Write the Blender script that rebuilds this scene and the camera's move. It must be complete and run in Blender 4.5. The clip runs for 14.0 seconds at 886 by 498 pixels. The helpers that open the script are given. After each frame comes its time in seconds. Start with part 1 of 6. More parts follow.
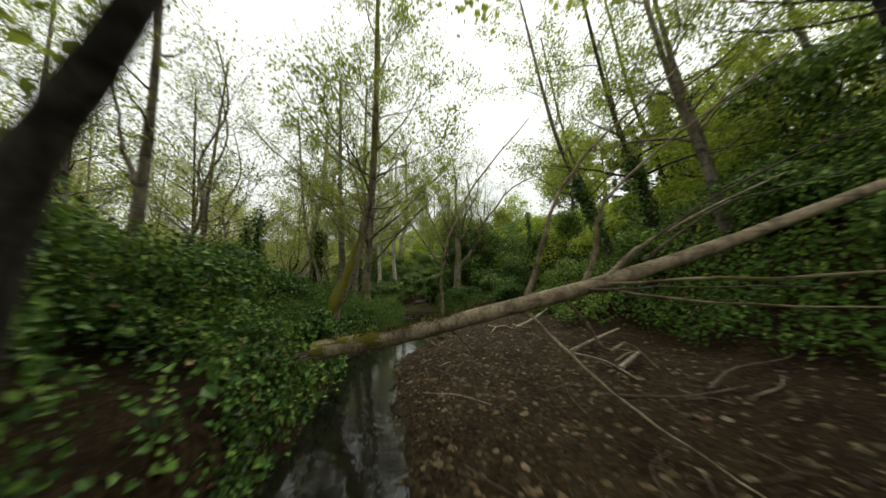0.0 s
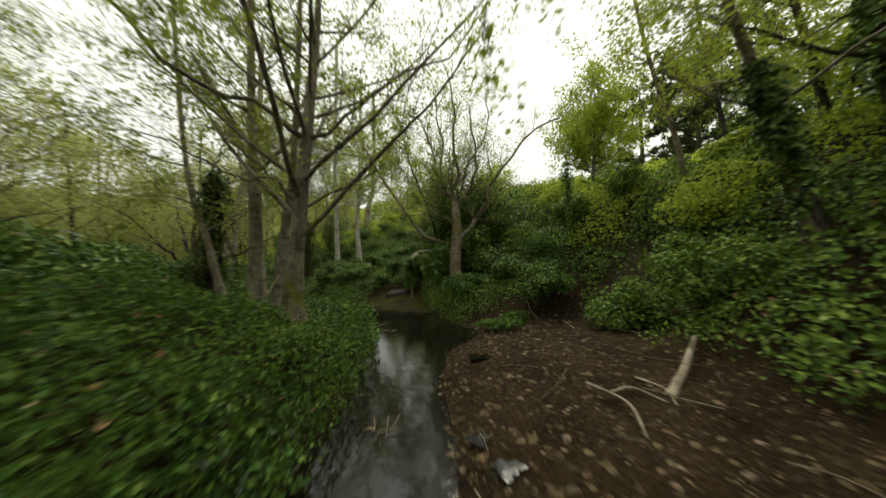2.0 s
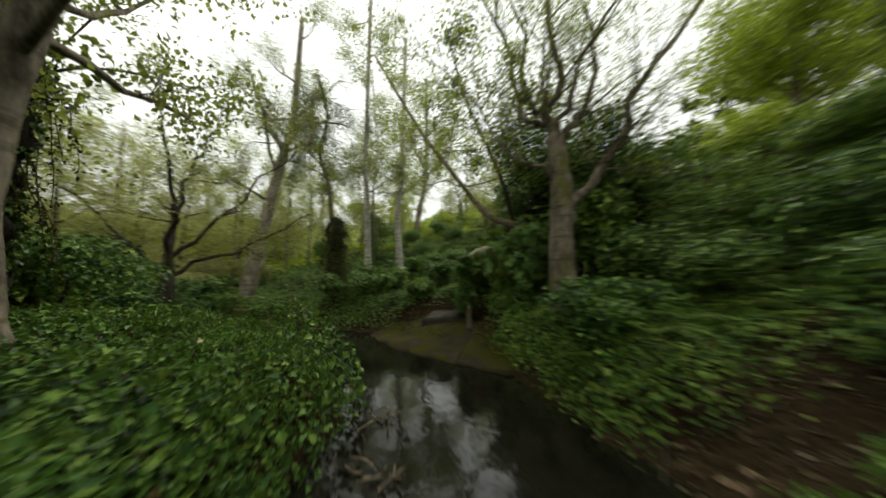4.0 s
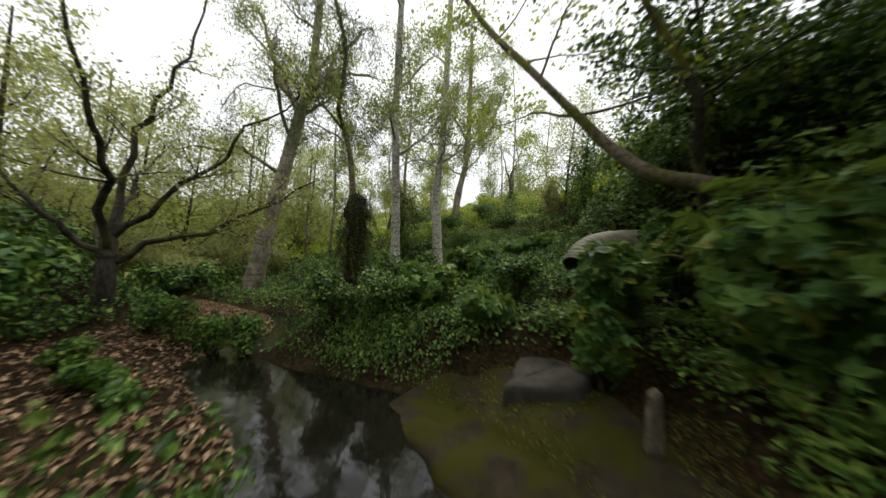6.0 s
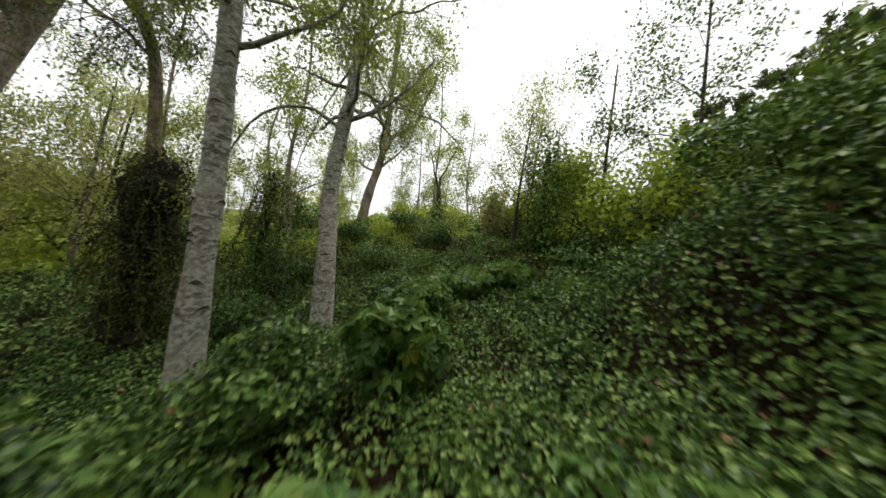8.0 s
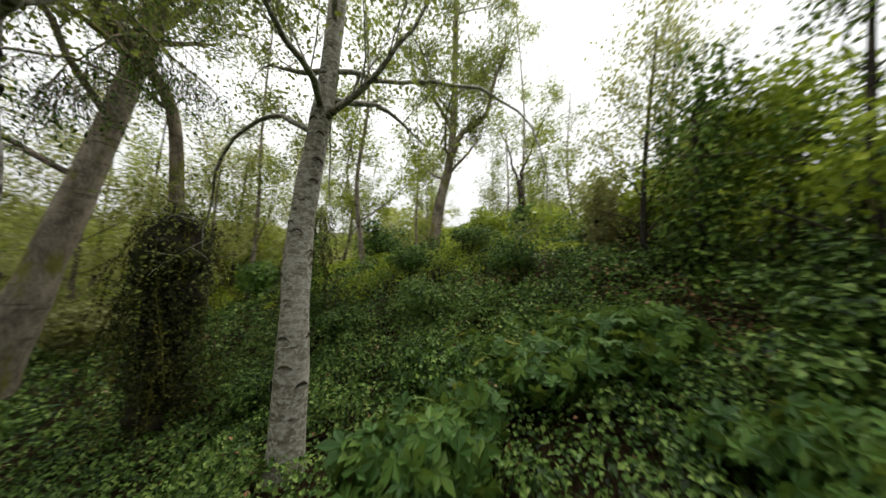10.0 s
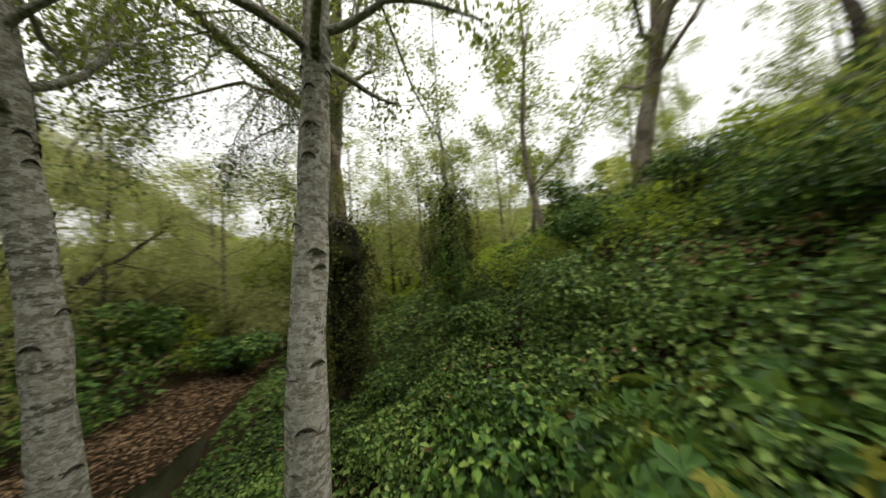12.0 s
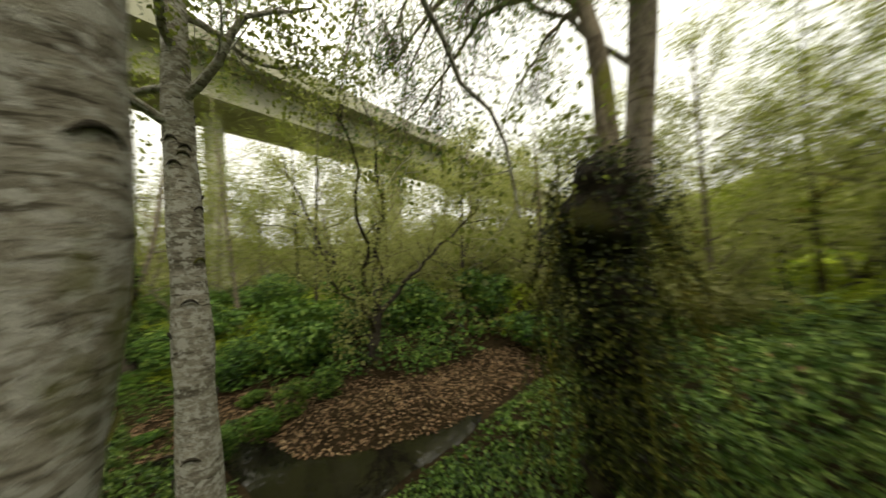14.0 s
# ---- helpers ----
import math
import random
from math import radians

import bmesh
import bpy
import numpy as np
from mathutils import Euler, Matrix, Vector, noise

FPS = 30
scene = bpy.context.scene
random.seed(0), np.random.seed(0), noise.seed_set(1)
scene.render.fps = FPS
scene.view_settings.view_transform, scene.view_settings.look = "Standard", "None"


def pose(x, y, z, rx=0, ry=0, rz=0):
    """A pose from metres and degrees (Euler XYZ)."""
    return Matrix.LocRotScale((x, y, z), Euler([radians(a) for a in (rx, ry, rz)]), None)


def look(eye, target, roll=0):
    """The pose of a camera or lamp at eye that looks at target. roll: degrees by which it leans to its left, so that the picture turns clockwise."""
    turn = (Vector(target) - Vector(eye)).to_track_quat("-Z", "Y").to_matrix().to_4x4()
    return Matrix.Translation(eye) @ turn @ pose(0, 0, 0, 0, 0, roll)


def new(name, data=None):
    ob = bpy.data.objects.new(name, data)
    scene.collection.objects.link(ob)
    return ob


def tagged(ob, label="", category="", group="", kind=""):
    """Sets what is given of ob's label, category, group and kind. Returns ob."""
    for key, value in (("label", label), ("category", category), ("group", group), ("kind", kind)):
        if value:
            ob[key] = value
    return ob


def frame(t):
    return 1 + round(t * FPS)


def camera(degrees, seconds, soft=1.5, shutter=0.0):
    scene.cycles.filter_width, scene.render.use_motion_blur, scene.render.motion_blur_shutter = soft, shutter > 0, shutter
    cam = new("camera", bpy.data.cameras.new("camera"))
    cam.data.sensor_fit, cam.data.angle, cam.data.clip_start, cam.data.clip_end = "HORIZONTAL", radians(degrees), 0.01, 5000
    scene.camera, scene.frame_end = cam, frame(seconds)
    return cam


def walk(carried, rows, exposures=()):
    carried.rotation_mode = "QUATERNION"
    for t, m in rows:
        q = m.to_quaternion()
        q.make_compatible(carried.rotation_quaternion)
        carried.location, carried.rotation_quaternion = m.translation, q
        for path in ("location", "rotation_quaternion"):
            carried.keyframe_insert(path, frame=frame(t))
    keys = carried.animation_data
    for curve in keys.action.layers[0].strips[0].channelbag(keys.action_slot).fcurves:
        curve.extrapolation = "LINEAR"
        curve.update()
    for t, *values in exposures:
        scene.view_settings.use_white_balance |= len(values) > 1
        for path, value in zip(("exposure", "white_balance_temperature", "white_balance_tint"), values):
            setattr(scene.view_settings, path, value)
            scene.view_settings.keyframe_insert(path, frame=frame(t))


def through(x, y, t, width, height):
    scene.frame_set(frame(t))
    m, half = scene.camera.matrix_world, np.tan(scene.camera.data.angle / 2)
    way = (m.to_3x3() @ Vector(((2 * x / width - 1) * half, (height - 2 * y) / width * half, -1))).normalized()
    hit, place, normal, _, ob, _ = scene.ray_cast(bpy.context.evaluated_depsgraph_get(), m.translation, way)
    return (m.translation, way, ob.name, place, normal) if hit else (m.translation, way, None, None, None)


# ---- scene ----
cam = camera(115.0, 14.0, soft=1.5, shutter=0.65)
# seconds, place, yaw, pitch, roll
PATH = [
    (0, 0.01, -0.08, 1.10, 0.1, 6.6, -2.2),
    (0.5, -0.11, 0.77, 1.07, 0.2, 6.1, -2.3),
    (1, -0.28, 1.70, 1.12, -1.0, 5.0, -1.9),
    (1.5, -0.47, 2.67, 1.26, -3.4, 3.3, -1.6),
    (2, -0.63, 3.64, 1.31, -6.6, 1.5, -1.5),
    (2.5, -0.71, 4.60, 1.23, -8.9, 1.1, -1.2),
    (3, -0.63, 5.48, 1.09, -8.1, 2.5, -0.4),
    (3.5, -0.57, 6.43, 1.00, -3.5, 4.1, -0.4),
    (4, -0.55, 7.34, 0.97, 5.7, 5.1, -1.1),
    (4.2, -0.56, 7.73, 0.94, 10.2, 5.7, -1.1),
    (6.3, -1.57, 10.17, 1.16, 11.3, 3.1, 1.6),
    (6.5, -1.70, 10.56, 1.18, 5.6, 3.7, 2.3),
    (7, -1.96, 11.51, 1.25, -5.0, 5.5, 3.8),
    (7.2, -2.01, 11.81, 1.31, -8.5, 5.8, 4.1),
    (9.3, -1.61, 13.80, 2.05, -0.6, 8.7, 2.5),
    (9.5, -1.51, 13.99, 2.12, 3.8, 8.1, 1.9),
    (10, -1.26, 14.38, 2.25, 13.7, 6.4, 0.4),
    (10.5, -1.08, 14.76, 2.38, 23.0, 4.3, -0.8),
    (11, -0.99, 15.16, 2.48, 32.3, 3.0, -2.1),
    (11.5, -0.93, 15.59, 2.46, 44.1, 1.9, -3.4),
    (12, -1.00, 16.07, 2.35, 57.8, 2.3, -5.0),
    (12.5, -1.25, 16.61, 2.30, 73.7, 2.5, -5.8),
    (13, -1.71, 17.05, 2.32, 90.3, 2.6, -6.0),
    (13.5, -2.33, 17.25, 2.29, 106.1, 3.9, -4.9),
    (14, -2.89, 17.19, 2.38, 123.1, 2.2, -4.5),
]


def heading(x, y, z, yaw, pitch, roll):
    a, b = radians(yaw), radians(pitch)
    return look((x, y, z), (x - math.sin(a) * math.cos(b), y + math.cos(a) * math.cos(b), z + math.sin(b)), roll)


walk(cam, [(r[0], heading(*r[1:])) for r in PATH], [(0, 0.66, 7000, 4), (2.0, 0.66, 7500, 1), (3, 0.66, 7600, 1), (4.2, 0.68, 7000, 3), (6.5, 0.76, 6700, 9), (9.5, 0.62, 6900, 8), (11, 0.7, 6900, 8), (12.5, 0.74, 7300, 5), (14, 0.78, 7900, 2)])

# ---- sky and sun: bright overcast ----
world = bpy.data.worlds.new("overcast_sky")
scene.world = world
world.use_nodes = True
wn, wl = world.node_tree.nodes, world.node_tree.links
sky = wn.new("ShaderNodeTexSky")
sky.sky_type, sky.sun_disc = "NISHITA", False
sky.sun_elevation, sky.sun_rotation = radians(52), radians(200)
sky.dust_density, sky.air_density = 4.0, 1.0
grey = wn.new("ShaderNodeHueSaturation")
grey.inputs["Saturation"].default_value = 0.12
flat = wn.new("ShaderNodeMix")
flat.data_type = "RGBA"
flat.inputs[0].default_value = 0.72
flat.inputs[7].default_value = (9.6, 10.0, 10.6, 1)
wl.new(sky.outputs[0], grey.inputs["Color"])
wl.new(grey.outputs[0], flat.inputs[6])
# an overcast sky is three times as bright overhead as at the horizon
where = wn.new("ShaderNodeTexCoord")
split = wn.new("ShaderNodeSeparateXYZ")
rise = wn.new("ShaderNodeMapRange")
rise.inputs["From Min"].default_value, rise.inputs["From Max"].default_value = 0.0, 1.0
rise.inputs["To Min"].default_value, rise.inputs["To Max"].default_value = 0.40, 1.2
wl.new(where.outputs["Generated"], split.inputs[0])
wl.new(split.outputs["Z"], rise.inputs["Value"])
dome = wn.new("ShaderNodeMix")
dome.data_type, dome.blend_type = "RGBA", "MULTIPLY"
dome.inputs[0].default_value = 1.0
wl.new(flat.outputs[2], dome.inputs[6])
wl.new(rise.outputs["Result"], dome.inputs[7])
wl.new(dome.outputs[2], wn["Background"].inputs["Color"])
wn["Background"].inputs["Strength"].default_value = 0.135
sun_data = bpy.data.lights.new("sun", "SUN")
sun_data.energy, sun_data.angle, sun_data.color = 1.5, radians(30), (1.0, 0.97, 0.92)
sun = new("sun", sun_data)
sun.rotation_euler = (radians(38), 0, radians(160))


# ---- materials ----
def nodes_of(name):
    m = bpy.data.materials.new(name)
    m.use_nodes = True
    t = m.node_tree
    return m, t.nodes, t.links, t.nodes["Principled BSDF"]


def ramp_of(n, stops):
    r = n.new("ShaderNodeValToRGB")
    e = r.color_ramp.elements
    while len(e) < len(stops):
        e.new(0.5)
    for item, (p, c) in zip(e, stops):
        item.position, item.color = p, (*c, 1)
    return r


def noise_of(n, l, scale, detail=4.0, rough=0.55, stretch=None, source="Object"):
    c = n.new("ShaderNodeTexCoord")
    x = n.new("ShaderNodeTexNoise")
    x.inputs["Scale"].default_value, x.inputs["Detail"].default_value, x.inputs["Roughness"].default_value = scale, detail, rough
    if stretch:
        mp = n.new("ShaderNodeMapping")
        mp.inputs["Scale"].default_value = stretch
        l.new(c.outputs[source], mp.inputs[0])
        l.new(mp.outputs[0], x.inputs["Vector"])
    else:
        l.new(c.outputs[source], x.inputs["Vector"])
    return x


def mix_of(n, l, fac, a, b, how="MIX"):
    m = n.new("ShaderNodeMix")
    m.data_type, m.blend_type = "RGBA", how
    for socket, v in ((m.inputs[0], fac), (m.inputs[6], a), (m.inputs[7], b)):
        if isinstance(v, (int, float)):
            socket.default_value = v
        elif isinstance(v, tuple):
            socket.default_value = (*v, 1)
        else:
            l.new(v, socket)
    return m.outputs[2]


def bump_of(n, l, p, height, strength, distance=0.02):
    b = n.new("ShaderNodeBump")
    b.inputs["Strength"].default_value, b.inputs["Distance"].default_value = strength, distance
    l.new(height, b.inputs["Height"])
    l.new(b.outputs[0], p.inputs["Normal"])
    return b


def leaf_material(name, stops, through=0.3, rough=0.5, patch=0.35, glow=(0.32, 0.38, 0.05)):
    """Leaves: one tone a leaf, drifting over larger patches, some light passing through the blade."""
    m, n, l, p = nodes_of(name)
    g = n.new("ShaderNodeNewGeometry")
    r = ramp_of(n, stops)
    big = noise_of(n, l, 0.9, 2.0)
    add = n.new("ShaderNodeMath")
    add.operation = "MULTIPLY_ADD"
    add.inputs[1].default_value, add.inputs[2].default_value = patch * 2.2, -patch * 1.1
    l.new(big.outputs[0], add.inputs[0])
    both = n.new("ShaderNodeMath")
    both.operation, both.use_clamp = "ADD", True
    l.new(add.outputs[0], both.inputs[0])
    l.new(g.outputs["Random Per Island"], both.inputs[1])
    l.new(both.outputs[0], r.inputs[0])
    fine = noise_of(n, l, 60, 3.0)
    col = mix_of(n, l, 0.35, r.outputs[0], mix_of(n, l, 1.0, r.outputs[0], fine.outputs["Color"], "OVERLAY"))
    l.new(col, p.inputs["Base Color"])
    p.inputs["Roughness"].default_value, p.inputs["Specular IOR Level"].default_value = rough, 0.18
    t = n.new("ShaderNodeBsdfTranslucent")
    l.new(mix_of(n, l, 0.5, col, glow), t.inputs["Color"])
    x = n.new("ShaderNodeMixShader")
    x.inputs[0].default_value = through
    l.new(p.outputs[0], x.inputs[1])
    l.new(t.outputs[0], x.inputs[2])
    l.new(x.outputs[0], n["Material Output"].inputs["Surface"])
    return m


def bark_material(name, light, dark, moss=0.3, bands=False, scale=5.0, mosscol=(0.17, 0.17, 0.02)):
    """Bark: broad blotches, fine cracks, dark rings or scars, moss in patches."""
    m, n, l, p = nodes_of(name)
    broad = noise_of(n, l, scale, 5.0, 0.6, (1.0, 1.0, 0.5) if not bands else (1.0, 1.0, 1.6))
    fine = noise_of(n, l, scale * 7, 8.0, 0.72, (1.0, 1.0, 0.3) if not bands else (1.0, 1.0, 1.8))
    add = n.new("ShaderNodeMath")
    add.operation, add.inputs[1].default_value = "MULTIPLY_ADD", 0.55
    half = n.new("ShaderNodeMath")
    half.operation, half.inputs[1].default_value = "MULTIPLY", 0.45
    l.new(broad.outputs[0], half.inputs[0])
    l.new(fine.outputs[0], add.inputs[0])
    l.new(half.outputs[0], add.inputs[2])
    r = ramp_of(n, [(0.36, tuple(c * 0.55 for c in dark)), (0.45, dark), (0.53, tuple((a + b) / 2 for a, b in zip(light, dark))), (0.64, light)])
    l.new(add.outputs[0], r.inputs[0])
    col = r.outputs[0]
    ring = noise_of(n, l, 3.0, 3.0, 0.6, (0.5, 0.5, 4.0))
    k0 = ramp_of(n, [(0.34, (0.35, 0.33, 0.3)), (0.46, (1, 1, 1))])
    l.new(ring.outputs[0], k0.inputs[0])
    col = mix_of(n, l, 0.75, col, k0.outputs[0], "MULTIPLY")
    if bands:
        lent = noise_of(n, l, 12.0, 3.0, 0.6, (0.7, 0.7, 5.5))
        k = ramp_of(n, [(0.0, (0.12, 0.11, 0.1)), (0.36, (0.25, 0.23, 0.2)), (0.44, (1, 1, 1))])
        l.new(lent.outputs[0], k.inputs[0])
        col = mix_of(n, l, 0.85, col, k.outputs[0], "MULTIPLY")
        lich = noise_of(n, l, 22.0, 5.0, 0.65, (1, 1, 1.6))
        k2 = ramp_of(n, [(0.5, (0, 0, 0)), (0.56, (1, 1, 1))])
        l.new(lich.outputs[0], k2.inputs[0])
        col = mix_of(n, l, k2.outputs[0], col, (0.50, 0.485, 0.44))
    mo = noise_of(n, l, 2.3, 6.0, 0.65, (1, 1, 0.6))
    k3 = ramp_of(n, [(0.62 - moss * 0.3, (0, 0, 0)), (0.72 - moss * 0.3, (1, 1, 1))])
    l.new(mo.outputs[0], k3.inputs[0])
    fade = n.new("ShaderNodeMath")
    fade.operation = "MULTIPLY"
    fade.inputs[1].default_value = 0.85
    l.new(k3.outputs[0], fade.inputs[0])
    col = mix_of(n, l, fade.outputs[0], col, mix_of(n, l, fine.outputs[0], tuple(c * 0.5 for c in mosscol), mosscol))
    l.new(col, p.inputs["Base Color"])
    p.inputs["Roughness"].default_value, p.inputs["Specular IOR Level"].default_value = 0.9, 0.15
    bump_of(n, l, p, add.outputs[0], 1.0, 0.035)
    return m


IVY = leaf_material("ivy_leaves", [(0.0, (0.007, 0.017, 0.004)), (0.3, (0.045, 0.095, 0.02)), (0.68, (0.12, 0.2, 0.042)), (1.0, (0.205, 0.285, 0.07))], 0.14, 0.42, 0.35, (0.08, 0.13, 0.015))
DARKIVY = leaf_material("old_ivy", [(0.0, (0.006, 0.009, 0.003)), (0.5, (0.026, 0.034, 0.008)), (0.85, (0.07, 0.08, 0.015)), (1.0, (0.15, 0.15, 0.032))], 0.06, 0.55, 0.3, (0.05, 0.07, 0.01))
MOSSLEAF = leaf_material("moss_blades", [(0.0, (0.025, 0.027, 0.004)), (0.6, (0.085, 0.085, 0.012)), (1.0, (0.19, 0.17, 0.03))], 0.1, 0.7, 0.3, (0.1, 0.1, 0.01))
HEDGE = leaf_material("hedge_leaves", [(0.0, (0.012, 0.03, 0.006)), (0.35, (0.06, 0.125, 0.022)), (0.7, (0.135, 0.22, 0.036)), (1.0, (0.22, 0.31, 0.055))], 0.22, 0.5, 0.35, (0.16, 0.22, 0.02))
BRAMBLE = leaf_material("bramble_leaves", [(0.0, (0.006, 0.016, 0.004)), (0.38, (0.042, 0.1, 0.02)), (0.75, (0.105, 0.2, 0.037)), (1.0, (0.2, 0.29, 0.056))], 0.14, 0.45, 0.35, (0.1, 0.15, 0.015))
BRIGHT = leaf_material("spring_leaves", [(0.0, (0.1, 0.15, 0.016)), (0.5, (0.23, 0.32, 0.03)), (1.0, (0.42, 0.49, 0.065))], 0.45, 0.5, 0.3, (0.4, 0.46, 0.06))
GRASSY = leaf_material("grass_blades", [(0.0, (0.026, 0.062, 0.01)), (0.6, (0.07, 0.15, 0.022)), (1.0, (0.14, 0.22, 0.036))], 0.2, 0.5, 0.35, (0.14, 0.2, 0.02))
CROWN = leaf_material("alder_leaves", [(0.0, (0.07, 0.10, 0.014)), (0.5, (0.17, 0.21, 0.03)), (1.0, (0.3, 0.34, 0.06))], 0.6)
GUM = leaf_material("gum_leaves", [(0.0, (0.05, 0.065, 0.025)), (0.6, (0.13, 0.15, 0.05)), (1.0, (0.24, 0.25, 0.09))], 0.55)
DARKC = leaf_material("conifer_needles", [(0.0, (0.012, 0.026, 0.012)), (1.0, (0.045, 0.065, 0.025))], 0.15)
MAPLE = leaf_material("broad_leaves", [(0.0, (0.03, 0.075, 0.018)), (0.5, (0.06, 0.13, 0.028)), (0.97, (0.11, 0.19, 0.035)), (1.0, (0.2, 0.2, 0.03))], 0.25)
DRY = leaf_material("dead_leaves", [(0.0, (0.05, 0.03, 0.014)), (0.5, (0.15, 0.082, 0.04)), (0.9, (0.3, 0.17, 0.09)), (1.0, (0.42, 0.32, 0.19))], 0.1, 0.7, 0.35, (0.2, 0.1, 0.04))
MUDLEAF = leaf_material("muddy_leaves", [(0.0, (0.022, 0.015, 0.009)), (0.6, (0.065, 0.045, 0.027)), (0.95, (0.1, 0.072, 0.044)), (1.0, (0.16, 0.12, 0.075))], 0.05, 0.8, 0.3, (0.1, 0.06, 0.03))
DRYPALE = leaf_material("fallen_leaves", [(0.0, (0.1, 0.062, 0.034)), (0.5, (0.26, 0.165, 0.095)), (1.0, (0.46, 0.32, 0.2))], 0.1, 0.75, 0.3, (0.25, 0.14, 0.06))
# grey-olive scrub, lightened so that its colour also carries the distant haze
BRUSH = leaf_material("hazed_brush", [(0.0, (0.16, 0.16, 0.072)), (0.5, (0.31, 0.305, 0.145)), (1.0, (0.45, 0.435, 0.22))], 0.62)
FERN = leaf_material("fern_fronds", [(0.0, (0.04, 0.08, 0.01)), (0.7, (0.09, 0.15, 0.015)), (1.0, (0.2, 0.17, 0.05))], 0.3)

BARK_ALDER = bark_material("alder_bark", (0.47, 0.44, 0.37), (0.25, 0.225, 0.18), 0.0, True, 7.0)
BARK_GREY = bark_material("grey_bark", (0.27, 0.23, 0.175), (0.1, 0.082, 0.06), 0.16)
BARK_MOSS = bark_material("mossy_bark", (0.3, 0.245, 0.18), (0.11, 0.088, 0.062), 0.45)
BARK_GUM = bark_material("gum_bark", (0.33, 0.285, 0.23), (0.13, 0.107, 0.084), 0.28)
BARK_DARK = bark_material("dark_bark", (0.10, 0.085, 0.065), (0.03, 0.025, 0.02), 0.3)
BARK_LOG = bark_material("log_bark", (0.48, 0.39, 0.27), (0.18, 0.135, 0.09), 0.12, False, 9.0, (0.13, 0.13, 0.012))
MOSSY_END = bark_material("mossy_log_end", (0.2, 0.15, 0.09), (0.05, 0.035, 0.02), 1.1, False, 9.0, (0.2, 0.19, 0.02))
# matted vine stems, near-black because the shade among the leaves is coloured in
VINES = bark_material("shaded_vines", (0.05, 0.04, 0.026), (0.012, 0.009, 0.006), 0.25, False, 14.0, (0.06, 0.06, 0.01))
TWIG = bark_material("dry_twig_bark", (0.2, 0.165, 0.12), (0.07, 0.055, 0.04), 0.0, False, 12.0)
DEADWOOD = bark_material("bleached_wood", (0.46, 0.40, 0.31), (0.22, 0.18, 0.13), 0.0, False, 8.0)

# ground: soil and silt, with green turf where the cover attribute is high
GROUND, gn, gl, gp = nodes_of("creek_soil")
gcov = gn.new("ShaderNodeAttribute")
gcov.attribute_name = "cover"
ga = noise_of(gn, gl, 2.2, 6.0, 0.6)
gb = noise_of(gn, gl, 26.0, 6.0, 0.65)
r1 = ramp_of(gn, [(0.3, (0.014, 0.009, 0.004)), (0.5, (0.038, 0.025, 0.012)), (0.7, (0.085, 0.058, 0.03))])
gl.new(gb.outputs[0], r1.inputs[0])
r2 = ramp_of(gn, [(0.35, (0.45, 0.42, 0.4)), (0.65, (1, 1, 1))])
gl.new(ga.outputs[0], r2.inputs[0])
soil = mix_of(gn, gl, 1.0, r1.outputs[0], r2.outputs[0], "MULTIPLY")
gmud = gn.new("ShaderNodeAttribute")
gmud.attribute_name = "mud"
soil = mix_of(gn, gl, gmud.outputs["Fac"], soil, mix_of(gn, gl, gb.outputs[0], (0.03, 0.022, 0.013), (0.11, 0.085, 0.055)))
# far olive turf and dry grass, paled to take in the haze
r3 = ramp_of(gn, [(0.3, (0.06, 0.065, 0.03)), (0.55, (0.13, 0.135, 0.06)), (0.8, (0.22, 0.215, 0.11))])
gl.new(ga.outputs[0], r3.inputs[0])
gl.new(mix_of(gn, gl, gcov.outputs["Fac"], soil, r3.outputs[0]), gp.inputs["Base Color"])
gp.inputs["Roughness"].default_value, gp.inputs["Specular IOR Level"].default_value = 0.85, 0.06
bump_of(gn, gl, gp, gb.outputs[0], 1.0, 0.06)

WATER, an, al, ap = nodes_of("creek_water")
aw = noise_of(an, al, 5.0, 4.0, 0.6, (1.0, 0.6, 1.0))
r4 = ramp_of(an, [(0.35, (0.004, 0.0038, 0.003)), (0.7, (0.012, 0.0105, 0.007))])
al.new(aw.outputs[0], r4.inputs[0])
al.new(r4.outputs[0], ap.inputs["Base Color"])
ap.inputs["Roughness"].default_value, ap.inputs["IOR"].default_value = 0.04, 1.33
ap.inputs["Specular IOR Level"].default_value = 1.0
aw2 = noise_of(an, al, 9.0, 3.0, 0.5)
bump_of(an, al, ap, aw2.outputs[0], 0.28, 0.01)

STONE, sn, sl, sp = nodes_of("creek_stone")
sg = sn.new("ShaderNodeNewGeometry")
r5 = ramp_of(sn, [(0.0, (0.013, 0.009, 0.0045)), (0.4, (0.04, 0.028, 0.014)), (0.75, (0.09, 0.064, 0.034)), (0.95, (0.13, 0.098, 0.058)), (1.0, (0.18, 0.145, 0.1))])
sl.new(sg.outputs["Random Per Island"], r5.inputs[0])
s2 = noise_of(sn, sl, 30.0, 4.0)
sl.new(mix_of(sn, sl, 0.6, r5.outputs[0], mix_of(sn, sl, 1.0, r5.outputs[0], s2.outputs["Color"], "OVERLAY")), sp.inputs["Base Color"])
sp.inputs["Roughness"].default_value, sp.inputs["Specular IOR Level"].default_value = 0.7, 0.1
bump_of(sn, sl, sp, s2.outputs[0], 0.5, 0.01)


